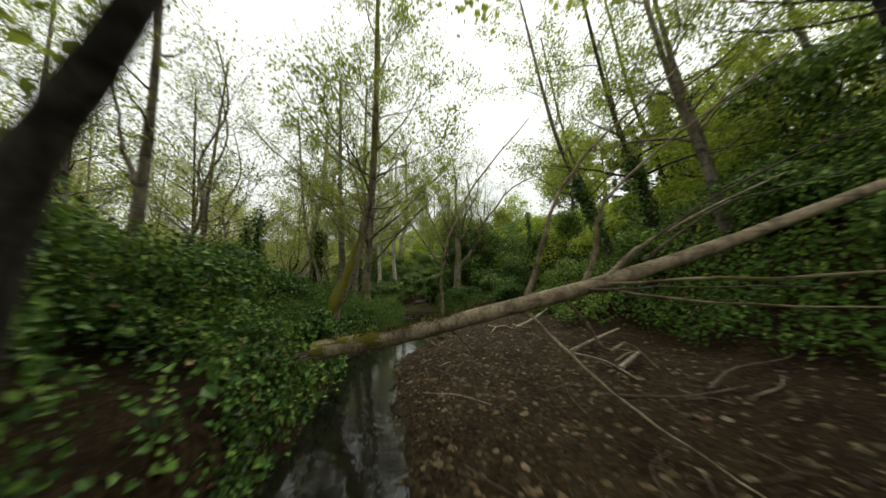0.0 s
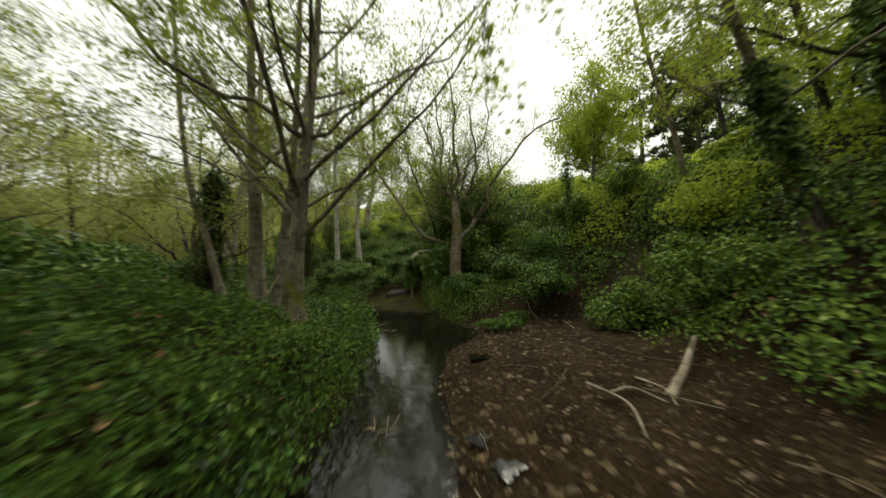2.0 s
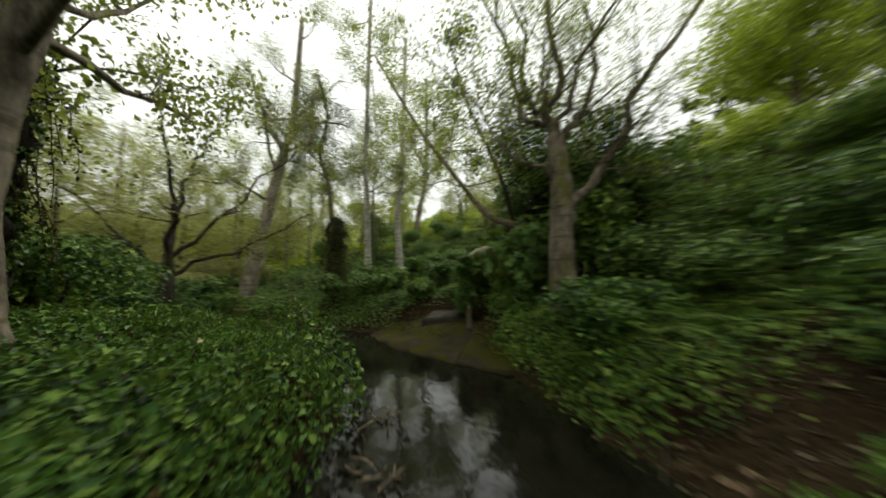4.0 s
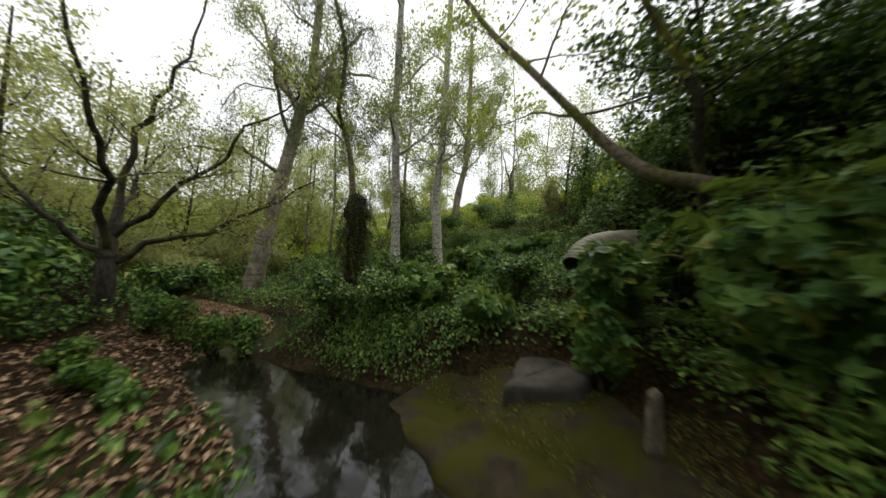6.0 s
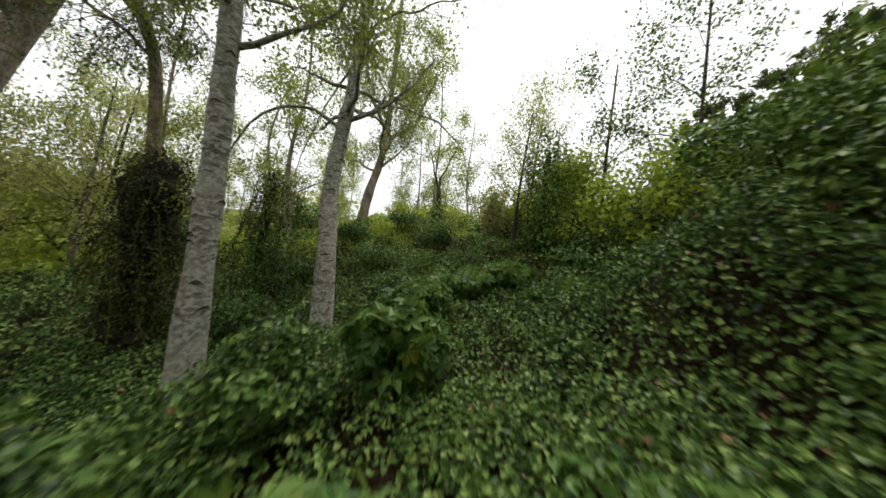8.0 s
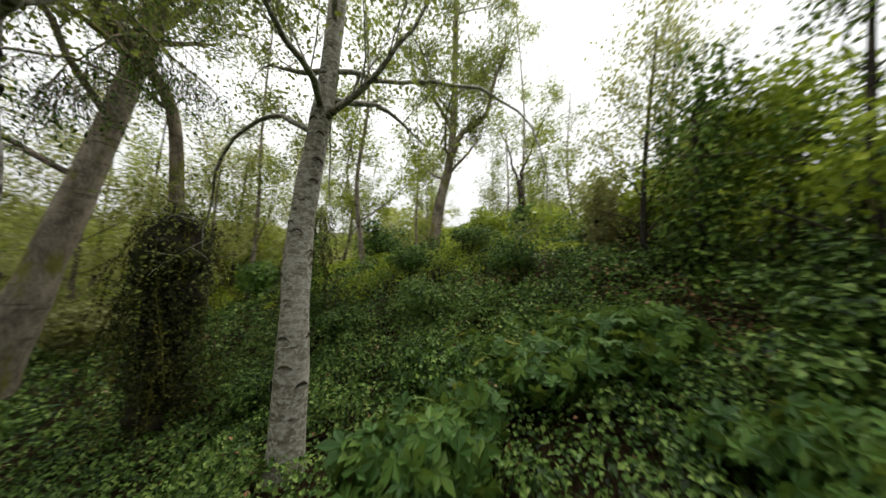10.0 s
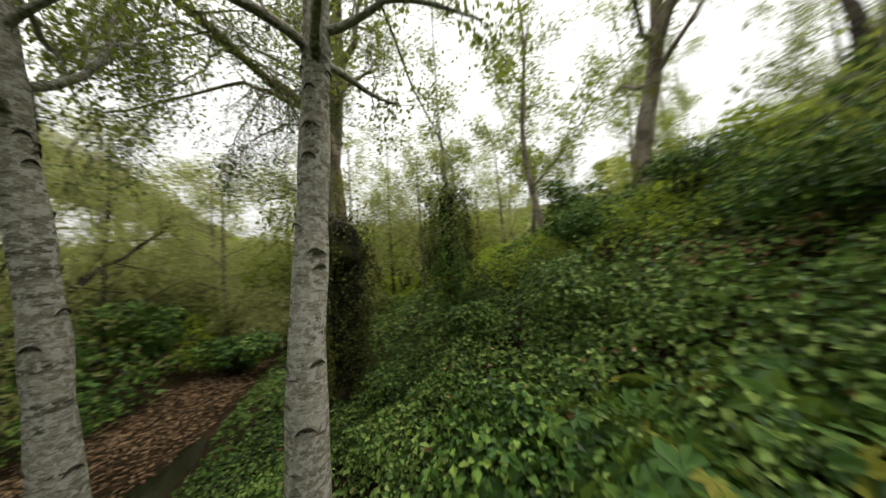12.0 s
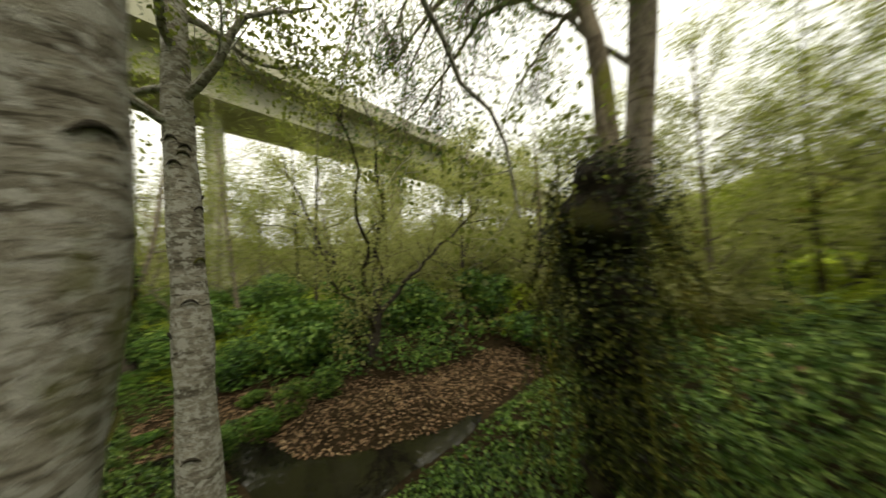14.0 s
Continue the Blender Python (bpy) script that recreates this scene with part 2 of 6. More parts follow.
def plain_material(name, a, b, scale=6.0, rough=0.85, metal=0.0, moss=None):
    m, n, l, p = nodes_of(name)
    x = noise_of(n, l, scale, 6.0, 0.65)
    r = ramp_of(n, [(0.3, a), (0.7, b)])
    l.new(x.outputs[0], r.inputs[0])
    col = r.outputs[0]
    if moss:
        y = noise_of(n, l, 3.0, 5.0, 0.6)
        k = ramp_of(n, [(0.42, (0, 0, 0)), (0.55, (1, 1, 1))])
        l.new(y.outputs[0], k.inputs[0])
        col = mix_of(n, l, k.outputs[0], col, moss)
    l.new(col, p.inputs["Base Color"])
    p.inputs["Roughness"].default_value, p.inputs["Metallic"].default_value = rough, metal
    p.inputs["Specular IOR Level"].default_value = 0.06
    bump_of(n, l, p, x.outputs[0], 0.4, 0.01)
    return m


CONCRETE = plain_material("mossy_concrete", (0.014, 0.011, 0.007), (0.04, 0.031, 0.02), 7.0, 0.95, 0.0, (0.03, 0.029, 0.005))
SLAB = plain_material("grey_concrete", (0.025, 0.022, 0.018), (0.06, 0.054, 0.045), 9.0, 0.9)
BRIDGE = plain_material("bridge_concrete", (0.26, 0.26, 0.19), (0.38, 0.37, 0.29), 0.8, 0.9)
PIPE = plain_material("pipe_steel", (0.13, 0.12, 0.09), (0.27, 0.25, 0.19), 5.0, 0.65, 0.15)
# the pipe's steel again, darkened to put the shade of the inside into the colour
PIPE_SHADED = plain_material("pipe_inside_shaded", (0.05, 0.045, 0.035), (0.1, 0.085, 0.07), 5.0, 0.8)


# ---- tools ----
def lattice(seed):
    return np.random.default_rng(seed).random((128, 128))


TABLES = [lattice(s) for s in range(6)]


def smooth_noise(x, y, scale, k=0):
    """Value noise between 0 and 1 over the plan."""
    u, v = np.asarray(x, float) / scale + 31.7 * k, np.asarray(y, float) / scale + 17.3 * k
    i, j = np.floor(u).astype(int), np.floor(v).astype(int)
    fu, fv = u - i, v - j
    fu, fv = fu * fu * (3 - 2 * fu), fv * fv * (3 - 2 * fv)
    t = TABLES[k % 6]
    a, b, c, d = (t[(i + p) % 128, (j + q) % 128] for p, q in ((0, 0), (1, 0), (0, 1), (1, 1)))
    return (a * (1 - fu) + b * fu) * (1 - fv) + (c * (1 - fu) + d * fu) * fv


def step(a, b, v):
    u = np.clip((np.asarray(v, float) - a) / (b - a), 0, 1)
    return u * u * (3 - 2 * u)


# the creek's middle line and half width, downstream order of the flight
CREEK = np.array([
    (-0.2, -30, 0.5), (-0.35, -4, 0.42), (-0.6, 0, 0.38), (-0.64, 1.6, 0.37), (-0.88, 2.65, 0.35), (-1.12, 4.2, 0.38),
    (-0.92, 5, 0.45), (-0.88, 5.7, 0.48), (-0.8, 6.6, 0.44), (-0.7, 7.5, 0.52), (-0.5, 8.5, 0.88), (-0.7, 9.4, 0.75),
    (-1.05, 10.1, 0.75), (-1.75, 10.9, 0.66), (-2.5, 11.6, 0.58), (-3.2, 11.83, 0.44), (-3.9, 12.05, 0.33), (-4.45, 12.3, 0.27), (-4.65, 12.75, 0.24), (-4.6, 13.3, 0.28),
    (-4.6, 13.8, 0.34), (-5.15, 14.5, 0.36), (-6.0, 14.9, 0.2), (-6.9, 15.15, 0.0), (-9.5, 16.0, -0.25), (-13, 17.0, -0.3), (-30, 22, -0.3)])


def creek_edge(x, y):
    """Distance from the water's edge (below 0 in the water), and the side: +1 on the left of the line."""
    x, y = np.asarray(x, float), np.asarray(y, float)
    best, side = np.full(x.shape, 1e9), np.ones(x.shape)
    for (ax, ay, aw), (bx, by, bw) in zip(CREEK[:-1], CREEK[1:]):
        dx, dy = bx - ax, by - ay
        u = np.clip(((x - ax) * dx + (y - ay) * dy) / (dx * dx + dy * dy), 0, 1)
        d = np.hypot(x - ax - u * dx, y - ay - u * dy) - (aw + u * (bw - aw))
        left = np.sign(dx * (y - ay) - dy * (x - ax) + 1e-9)
        nearer = d < best
        best, side = np.where(nearer, d, best), np.where(nearer, left, side)
    side = np.where((x < -4.7) & (y < 13.2), 1.0, side)
    return best + 0.10 * (smooth_noise(x, y, 0.45, 1) - 0.5), side


def hill_start(y):
    return np.interp(y, [-40, 0, 8, 10.5, 13, 17, 22, 40], [3.9, 3.9, 3.6, 2.0, 0.5, 1.6, 2.2, 6.0])


def west_bar(x, y):
    return step(-2.3, -3.0, x) * step(9.6, 10.9, y + 0.12 * x + 0.5)


def ground_height(x, y):
    x, y = np.asarray(x, float), np.asarray(y, float)
    e, side = creek_edge(x, y)
    bed = -0.22 * np.clip(-e / 0.3, 0, 1)
    pe = np.maximum(e, 0)
    bump = 0.10 * (smooth_noise(x, y, 1.3, 2) - 0.5) + 0.03 * (smooth_noise(x, y, 0.35, 3) - 0.5)
    # left bank: a steep lip and a flat; beyond the bend a low bar of leaf-strewn silt
    left = (0.55 - 0.22 * step(6, 8, y)) * step(0, 0.35, pe) + 0.28 * step(0.2, 2.5, pe) + 0.05 * np.maximum(pe - 3, 0)
    bar = 0.10 * step(0, 0.4, pe) + 0.05 * np.minimum(pe, 3) + 0.5 * step(1.5, 2.8, pe) + 0.05 * np.maximum(pe - 4, 0)
    w = west_bar(x, y)
    left = left * (1 - w) + bar * w + 0.03 * np.maximum(-x - 14, 0)
    # right side: a wide gravel bar below the hill; past the bend a bank that climbs from the water
    back = 1.1 * step(5.8, 3.6, y)
    gravel = 0.05 * step(0, 0.3, pe) + 0.045 * np.minimum(pe, 3) + 1.15 * step(2.5, 4.2, pe - back)
    hump = 0.3 * step(0.1, 0.6, pe) + 0.22 * np.minimum(pe, 4) + 0.05 * np.maximum(pe - 4, 0)
    north = (0.45 - 0.33 * step(-3.3, -4.2, x)) * step(0, 0.6, pe) + 0.16 * np.minimum(pe, 3) + 0.27 * np.clip(pe - 3, 0, 5)
    a, b = step(8.6, 9.6, y), step(11.4, 13, y)
    # the hummock under the forked alder and the steep bank round the drain
    hump = hump + 0.08 * np.exp(-(((x - 0.6) / 0.75) ** 2 + ((y - 10.2) / 0.7) ** 2)) * step(0, 0.3, pe)
    north = north + 1.1 * step(13.05, 13.55, y) * step(-0.75, 0.25, x) * step(16.0, 14.0, y) * step(4.0, 1.8, x)
    north = north + 0.95 * step(17.0, 20.2, y) * step(-9.5, -5.5, x) * step(2.8, 0.6, x)
    right = gravel * (1 - a) + a * (hump * (1 - b) + north * b)
    u = np.maximum(x - hill_start(y), 0)
    right = right + 1.3 * step(0, 2.6, u) + 7 * (1 - np.exp(-0.032 * u))
    # a dip behind the hedge, before the meadow climbs
    right = right - 1.7 * np.exp(-(((x - 9.0) / 4.5) ** 2 + ((y - 12.5) / 3.2) ** 2))
    far = 9 * step(30, 62, y) * step(14, -4, x) + 5 * step(-30, -75, x)
    land = np.where(side > 0, left, right) + far
    # hollow under the concrete sill
    w = step(1.05, 0.8, np.hypot((x + 1.2) / 1.15, (y - 11.4) / 1.0)) * (side < 0)
    land = land * (1 - w) + w * np.minimum(land, 0.02 + 0.2 * pe)
    return np.where(e < 0, bed, land + bump * step(0, 0.3, e))


def cover_density(x, y):
    """Where plants cover the soil: 0 on gravel, silt and water, 1 on the banks."""
    e, side = creek_edge(x, y)
    rag = 0.5 * (smooth_noise(x, y, 0.6, 4) - 0.5)
    w = west_bar(x, y)
    left = step(-0.05, 0.12, e) * (1 - w) + w * step(1.35, 1.8, e + rag)
    gravel = step(2.35, 2.95, e + rag - 1.0 * step(5.8, 3.6, y))
    bank = step(0.05, 0.3, e + 0.4 * rag)
    a = step(8.8, 9.6, y + rag - 0.35 * np.maximum(x - 0.8, 0))
    right = gravel * (1 - a) + a * bank
    # the bare slip of earth and the concrete sill
    scar = 1 - 0.9 * step(1.0, 0.45, np.hypot((x - 3.45) / 0.55, (y - 8.75) / 0.4) + 0.5 * (smooth_noise(x, y, 0.3, 2) - 0.5))
    sill = 1 - step(1.05, 0.85, np.hypot((x + 1.25) / 1.2, (y - 11.45) / 1.0))
    hollow = 1 - 0.95 * step(1.0, 0.7, np.hypot((x + 0.35) / 0.75, (y - 12.95) / 0.42))
    return np.where(side > 0, left, right * scar * sill * hollow)


def clumps(x, y):
    """Leafy tufts and the dark gaps between them."""
    v = 0.55 * smooth_noise(x, y, 0.42, 7) + 0.45 * smooth_noise(x, y, 0.19, 8)
    return 0.10 + 0.90 * step(0.36, 0.56, v)


def cover_height(x, y):
    """How high the plants stand over the soil: mounds and hollows."""
    e, side = creek_edge(x, y)
    mounds = smooth_noise(x, y, 1.5, 0) ** 1.4 * 0.6 + smooth_noise(x, y, 0.55, 5) * 0.26
    far = np.hypot(x + 1, y - 9)
    tall = 0.5 + 0.45 * step(3, 14, far) + np.where(side < 0, 0.6 * step(1.5, 5, x - hill_start(y) + 2), 0.35 + 0.95 * step(4.2, 1.5, y) - 0.45 * step(5.5, 8, y) * step(9, 4, far))
    tall = tall * (1 - 0.55 * np.exp(-(((x - 0.7) / 1.3) ** 2 + ((y - 10.1) / 1.1) ** 2)))
    lip = np.where(side > 0, step(-0.1, 0.9, e), step(-0.1, 0.6, e) * (0.5 + 0.5 * step(0.6, 2.6, e)))
    lip = np.where((side < 0) & (x < -3.6), lip * step(0.1, 2.0, e + 0.25 * step(-5, -4, x)), lip)
    return (0.06 + mounds * tall) * lip * (0.45 + 0.55 * clumps(x, y))


def mesh_from(name, verts, faces, material, smooth=False):
    """faces: arrays of n x k corner numbers."""
    me = bpy.data.meshes.new(name)
    faces = [np.asarray(f, np.int32) for f in faces if len(f)]
    loops = np.concatenate([f.ravel() for f in faces])
    sizes = np.concatenate([np.full(len(f), f.shape[1], np.int32) for f in faces])
    me.vertices.add(len(verts))
    me.vertices.foreach_set("co", np.asarray(verts, np.float32).ravel())
    me.loops.add(len(loops))
    me.loops.foreach_set("vertex_index", loops)
    me.polygons.add(len(sizes))
    me.polygons.foreach_set("loop_start", np.r_[0, np.cumsum(sizes)[:-1]].astype(np.int32))
    me.polygons.foreach_set("use_smooth", np.full(len(sizes), smooth))
    me.update(calc_edges=True)
    me.materials.append(material)
    return me


def mesh_part(name, verts, faces, material, parent=None, label="", smooth=False):
    ob = new(name, mesh_from(name, verts, faces, material, smooth))
    if parent:
        ob.parent = parent
        ob.matrix_parent_inverse = parent.matrix_basis.inverted()
    if label:
        ob["label"] = label
    return ob


def part(name, bm, material, parent=None, label="", smooth=False):
    me = bpy.data.meshes.new(name)
    bm.to_mesh(me)
    bm.free()
    me.materials.append(material)
    me.polygons.foreach_set("use_smooth", [smooth] * len(me.polygons))
    ob = new(name, me)
    if parent:
        ob.parent = parent
        ob.matrix_parent_inverse = parent.matrix_basis.inverted()
    if label:
        ob["label"] = label
    return ob


def base_at(name, x, y, z, label, category, group=""):
    ob = new(name)
    ob.empty_display_size = 0.2
    ob.matrix_basis = pose(x, y, z)
    return tagged(ob, label, category, group)


class Pile:
    """Gathers pieces of one mesh."""

    def __bool__(self):
        return True

    def __init__(self):
        self.v, self.f, self.count = [], {}, 0

    def add(self, verts, *faces):
        for f in faces:
            f = np.asarray(f, np.int32)
            if len(f):
                self.f.setdefault(f.shape[1], []).append(f + self.count)
        self.v.append(np.asarray(verts, float))
        self.count += len(verts)

    def put(self, name, material, parent=None, label="", smooth=False):
        return mesh_part(name, np.concatenate(self.v), [np.concatenate(f) for f in self.f.values()], material, parent, label, smooth)


def unit(v):
    v = np.asarray(v, float)
    return v / np.maximum(np.linalg.norm(v, axis=-1, keepdims=True), 1e-9)


def curve_through(points, n):
    """n places along a smooth line through the points."""
    p = np.asarray(points, float)
    if len(p) < 3:
        return p[0] + (p[-1] - p[0]) * np.linspace(0, 1, n)[:, None]
    q = np.vstack([2 * p[0] - p[1], p, 2 * p[-1] - p[-2]])
    s = np.linspace(0, len(p) - 1 - 1e-9, n)
    i = s.astype(int)
    t = (s - i)[:, None]
    a, b, c, d = q[i], q[i + 1], q[i + 2], q[i + 3]
    return 0.5 * (2 * b + (c - a) * t + (2 * a - 5 * b + 4 * c - d) * t**2 + (3 * b - a - 3 * c + d) * t**3)


def tube(pile, line, radii, sides, rng=None, rough=0.0):
    line, radii = np.asarray(line, float), np.asarray(radii, float)
    n = len(line)
    along = unit(np.gradient(line, axis=0))
    ref = np.where(np.abs(along[:, 2:3]) < 0.9, [[0, 0, 1.0]], [[1.0, 0, 0]])
    ref = np.repeat(ref[:1], n, 0) if np.abs(along[:, 2]).min() > 0.2 or n < 3 else ref
    if np.abs(along[0, 2]) >= 0.5:
        ref = np.tile([[1.0, 0.13, 0]], (n, 1))
    else:
        ref = np.tile([[0, 0.1, 1.0]], (n, 1))
    u = unit(np.cross(along, ref))
    w = np.cross(along, u)
    a = np.linspace(0, 2 * np.pi, sides, endpoint=False)
    r = radii[:, None] * np.ones(sides)
    if rng is not None and rough:
        k = rng.normal(0, rough, (n, sides))
        k = (k + np.roll(k, 1, 1) + np.roll(k, 1, 0)) / 2
        r = r * (1 + k)
    ring = line[:, None] + r[..., None] * (np.cos(a)[None, :, None] * u[:, None] + np.sin(a)[None, :, None] * w[:, None])
    v = np.vstack([ring.reshape(-1, 3), line[-1:] + along[-1:] * radii[-1]])
    i = np.arange(n - 1)[:, None] * sides
    j = np.arange(sides)[None]
    k = (j + 1) % sides
    quads = np.stack([i + j, i + k, i + sides + k, i + sides + j], -1).reshape(-1, 4)
    m = (n - 1) * sides
    tip = np.stack([m + np.arange(sides), m + (np.arange(sides) + 1) % sides, np.full(sides, n * sides)], -1)
    pile.add(v, quads, tip)


def leaf_blades(pile, places, normals, sizes, rng, wide=0.42, fold=0.16, simple=False, droop=0.0, hang=0.0):
    """One folded blade at each place, its face along the normal, turned at random."""
    n = len(places)
    if not n:
        return
    nz = unit(normals)
    t = rng.normal(size=(n, 3))
    t[:, 2] -= hang
    t = unit(t - (t * nz).sum(1, keepdims=True) * nz)
    b = np.cross(nz, t)
    if np.mean(sizes) > 0.08:
        # far crowns: three-cornered leaves
        shape = [(-wide, 0.05, fold), (0.1 * wide, 1.15, -droop), (wide, 0.25, fold)]
        faces = [[0, 2, 1]]
    elif simple:
        shape = [(0, 0, 0), (-wide, 0.45, fold), (0, 1, -droop), (wide, 0.45, fold)]
        faces = [[0, 2, 1], [0, 3, 2]]
    else:
        shape = [(0, 0, 0), (-wide * 0.85, 0.22, fold), (-wide * 0.8, 0.6, fold), (0, 1, -droop), (wide * 0.8, 0.6, fold), (wide * 0.85, 0.22, fold)]
        faces = [[0, 3, 2, 1], [0, 5, 4, 3]]
    s = np.asarray(sizes, float)[:, None]
    v = np.stack([places + s * (x * b + (y - 0.5) * t + z * nz) for x, y, z in shape], 1)
    k = len(shape)
    f = (np.arange(n)[:, None, None] * k + np.array(faces)[None]).reshape(-1, len(faces[0]))
    pile.add(v.reshape(-1, 3), f)


def palmate(pile, places, normals, sizes, rng):
    """Broad five-lobed leaves, each of five narrow blades from one stalk."""
    n = len(places)
    nz = unit(normals)
    t = rng.normal(size=(n, 3))
    t = unit(t - (t * nz).sum(1, keepdims=True) * nz)
    b = np.cross(nz, t)
    s = np.asarray(sizes, float)[:, None]
    out, faces = [places], []
    for k, a in enumerate((-1.9, -0.95, 0.0, 0.95, 1.9)):
        long = (0.6, 0.85, 1.0, 0.85, 0.6)[k]
        d, c = np.cos(a) * t + np.sin(a) * b, -np.sin(a) * t + np.cos(a) * b
        out += [places + s * long * (0.55 * d - 0.24 * c + 0.02 * nz), places + s * long * (d - 0.12 * nz), places + s * long * (0.55 * d + 0.24 * c + 0.02 * nz)]
        faces.append([0, 1 + 3 * k, 2 + 3 * k, 3 + 3 * k])
    v = np.stack(out, 1)
    f = (np.arange(n)[:, None, None] * 16 + np.array(faces)[None]).reshape(-1, 4)
    pile.add(v.reshape(-1, 3), f)


def branch_line(rng, start, way, length, bend=0.25, lift=0.15, n=7):
    """A wandering branch from start."""
    p, d = [np.asarray(start, float)], unit(way)
    for _ in range(n - 1):
        d = unit(d + rng.normal(0, bend, 3) / math.sqrt(n) + np.array([0, 0, lift / n]))
        p.append(p[-1] + d * length / (n - 1))
    return np.array(p)


def limb_with_twigs(pile, tips, rng, line, r0, twigs, reach, level=2, lift=0.2, spread=0.9, fine=None):
    """A limb along the line and thinner branches from it; tips gathers the places where leaves sit."""
    n = len(line)
    radii = r0 * np.linspace(1, 0.25, n)
    tube(pile, line, radii, 6 if r0 > 0.025 else (4 if r0 > 0.01 else 3))
    if level == 0:
        for k in range(1, n):
            tips.append(line[k])
        return
    for _ in range(twigs):
        u = rng.uniform(0.2, 1.0) * (n - 1)
        i = min(int(u), n - 2)
        at = line[i] + (line[i + 1] - line[i]) * (u - i)
        d = unit(unit(line[i + 1] - line[i]) * 0.8 + rng.normal(0, spread, 3) * 0.6 + np.array([0, 0, lift]))
        long = reach * rng.uniform(0.5, 1.1) * (1.1 - 0.5 * u / (n - 1))
        sub = branch_line(rng, at, d, long, 0.35, lift, 5 if level > 1 else 4)
        limb_with_twigs(fine or pile, tips, rng, sub, max(0.3 * r0 * (1.1 - 0.6 * u / (n - 1)), 0.0035), max(2, int(twigs * 0.6)), reach * 0.5, level - 1, lift, spread)


def make_tree(name, seed, trunk, r0, r1, bark, leaf, label, limbs=(), auto=10, auto_from=0.45, limb_length=1.6, rise=0.5,
              twigs=5, leaves=2500, leaf_size=0.06, level=1, sides=12, group="creek trees", spread=0.18, category="tree", hang=0.0, foot=True,
              wide=0.42, reach_scale=0.45, knots=0, bend=0.45):
    """A tree: trunk along its line with a flared foot, limbs given or grown, twigs, and a crown of single leaves."""
    rng = np.random.default_rng(seed)
    line = curve_through(trunk, 26)
    top = base_at(name, *line[0], label, category, group)
    wood, tips = Pile(), []
    u = np.linspace(0, 1, 26)
    radii = r0 + (r1 - r0) * u**0.9
    if foot:
        radii = radii * (1 + 0.55 * np.exp(-u * 22))
    radii = radii * (1 + 0.05 * np.sin(u * 37 + seed))
    tube(wood, line, radii, sides, rng, 0.035)
    stem = wood.put("trunk", bark, top, "", True)
    sprays = Pile()
    for z, points, r in limbs:
        bough = Pile()
        at = line[int(np.abs(line[:, 2] - z).argmin())]
        way = curve_through([at, *points], 14)
        wob = rng.normal(0, 1, way.shape)
        wob = (wob + np.roll(wob, 1, 0) + np.roll(wob, -1, 0)) * 0.012 * np.linalg.norm(way[-1] - way[0])
        wob[:2] = 0
        way = way + wob
        limb_with_twigs(bough, tips, rng, way, r, twigs, limb_length * reach_scale, level, -0.7 if hang > 1 else 0.15, 0.9, sprays)
        bough.put("limb", bark, top, "", True)
    for k in range(auto):
        bough = Pile()
        s = auto_from + (1 - auto_from) * (k + rng.random()) / auto
        i = int(s * 25)
        a = k * 2.4 + rng.uniform(-0.5, 0.5)
        d = np.array([math.cos(a), math.sin(a), rise * rng.uniform(0.5, 1.5)])
        long = limb_length * rng.uniform(0.6, 1.15) * (1.15 - 0.65 * s)
        way = branch_line(rng, line[i], d, long, bend, 0.35, 8)
        limb_with_twigs(bough, tips, rng, way, max(radii[i] * 0.4, 0.007), twigs, limb_length * reach_scale, level, -0.7 if hang > 1 else 0.2, 0.9, sprays)
        bough.put("limb", bark, top, "", True)
    if sprays.count:
        sprays.put("twig_spray", bark, top)["kind"] = "stuff"
    for k in range(knots):
        i = rng.uniform(2, 16)
        c = line[int(i)] + (line[int(i) + 1] - line[int(i)]) * (i - int(i))
        a, rr = rng.uniform(0, 2 * np.pi), radii[int(i)]
        w = np.linspace(-1, 1, 9)
        arc = np.stack([c[0] + (rr + 0.004) * np.cos(a + w * 0.42), c[1] + (rr + 0.004) * np.sin(a + w * 0.42), c[2] - 0.03 * w * w + 0 * w], -1)
        scar = Pile()
        tube(scar, arc, 0.0055 * (1.05 - w * w) + 0.002, 6)
        scar.put("branch_scar", BARK_DARK, stem, "", True)
    if leaves and tips:
        crown = Pile()
        p = np.array(tips)[rng.integers(0, len(tips), leaves)] + rng.normal(0, spread * 0.55, (leaves, 3))
        leaf_blades(crown, p, rng.normal(size=(leaves, 3)) + np.array([0, 0, 0.5]), leaf_size * rng.uniform(0.6, 1.35, leaves), rng, wide, 0.12, True, 0.1, hang)
        crown.put("crown", leaf, top)
    return top


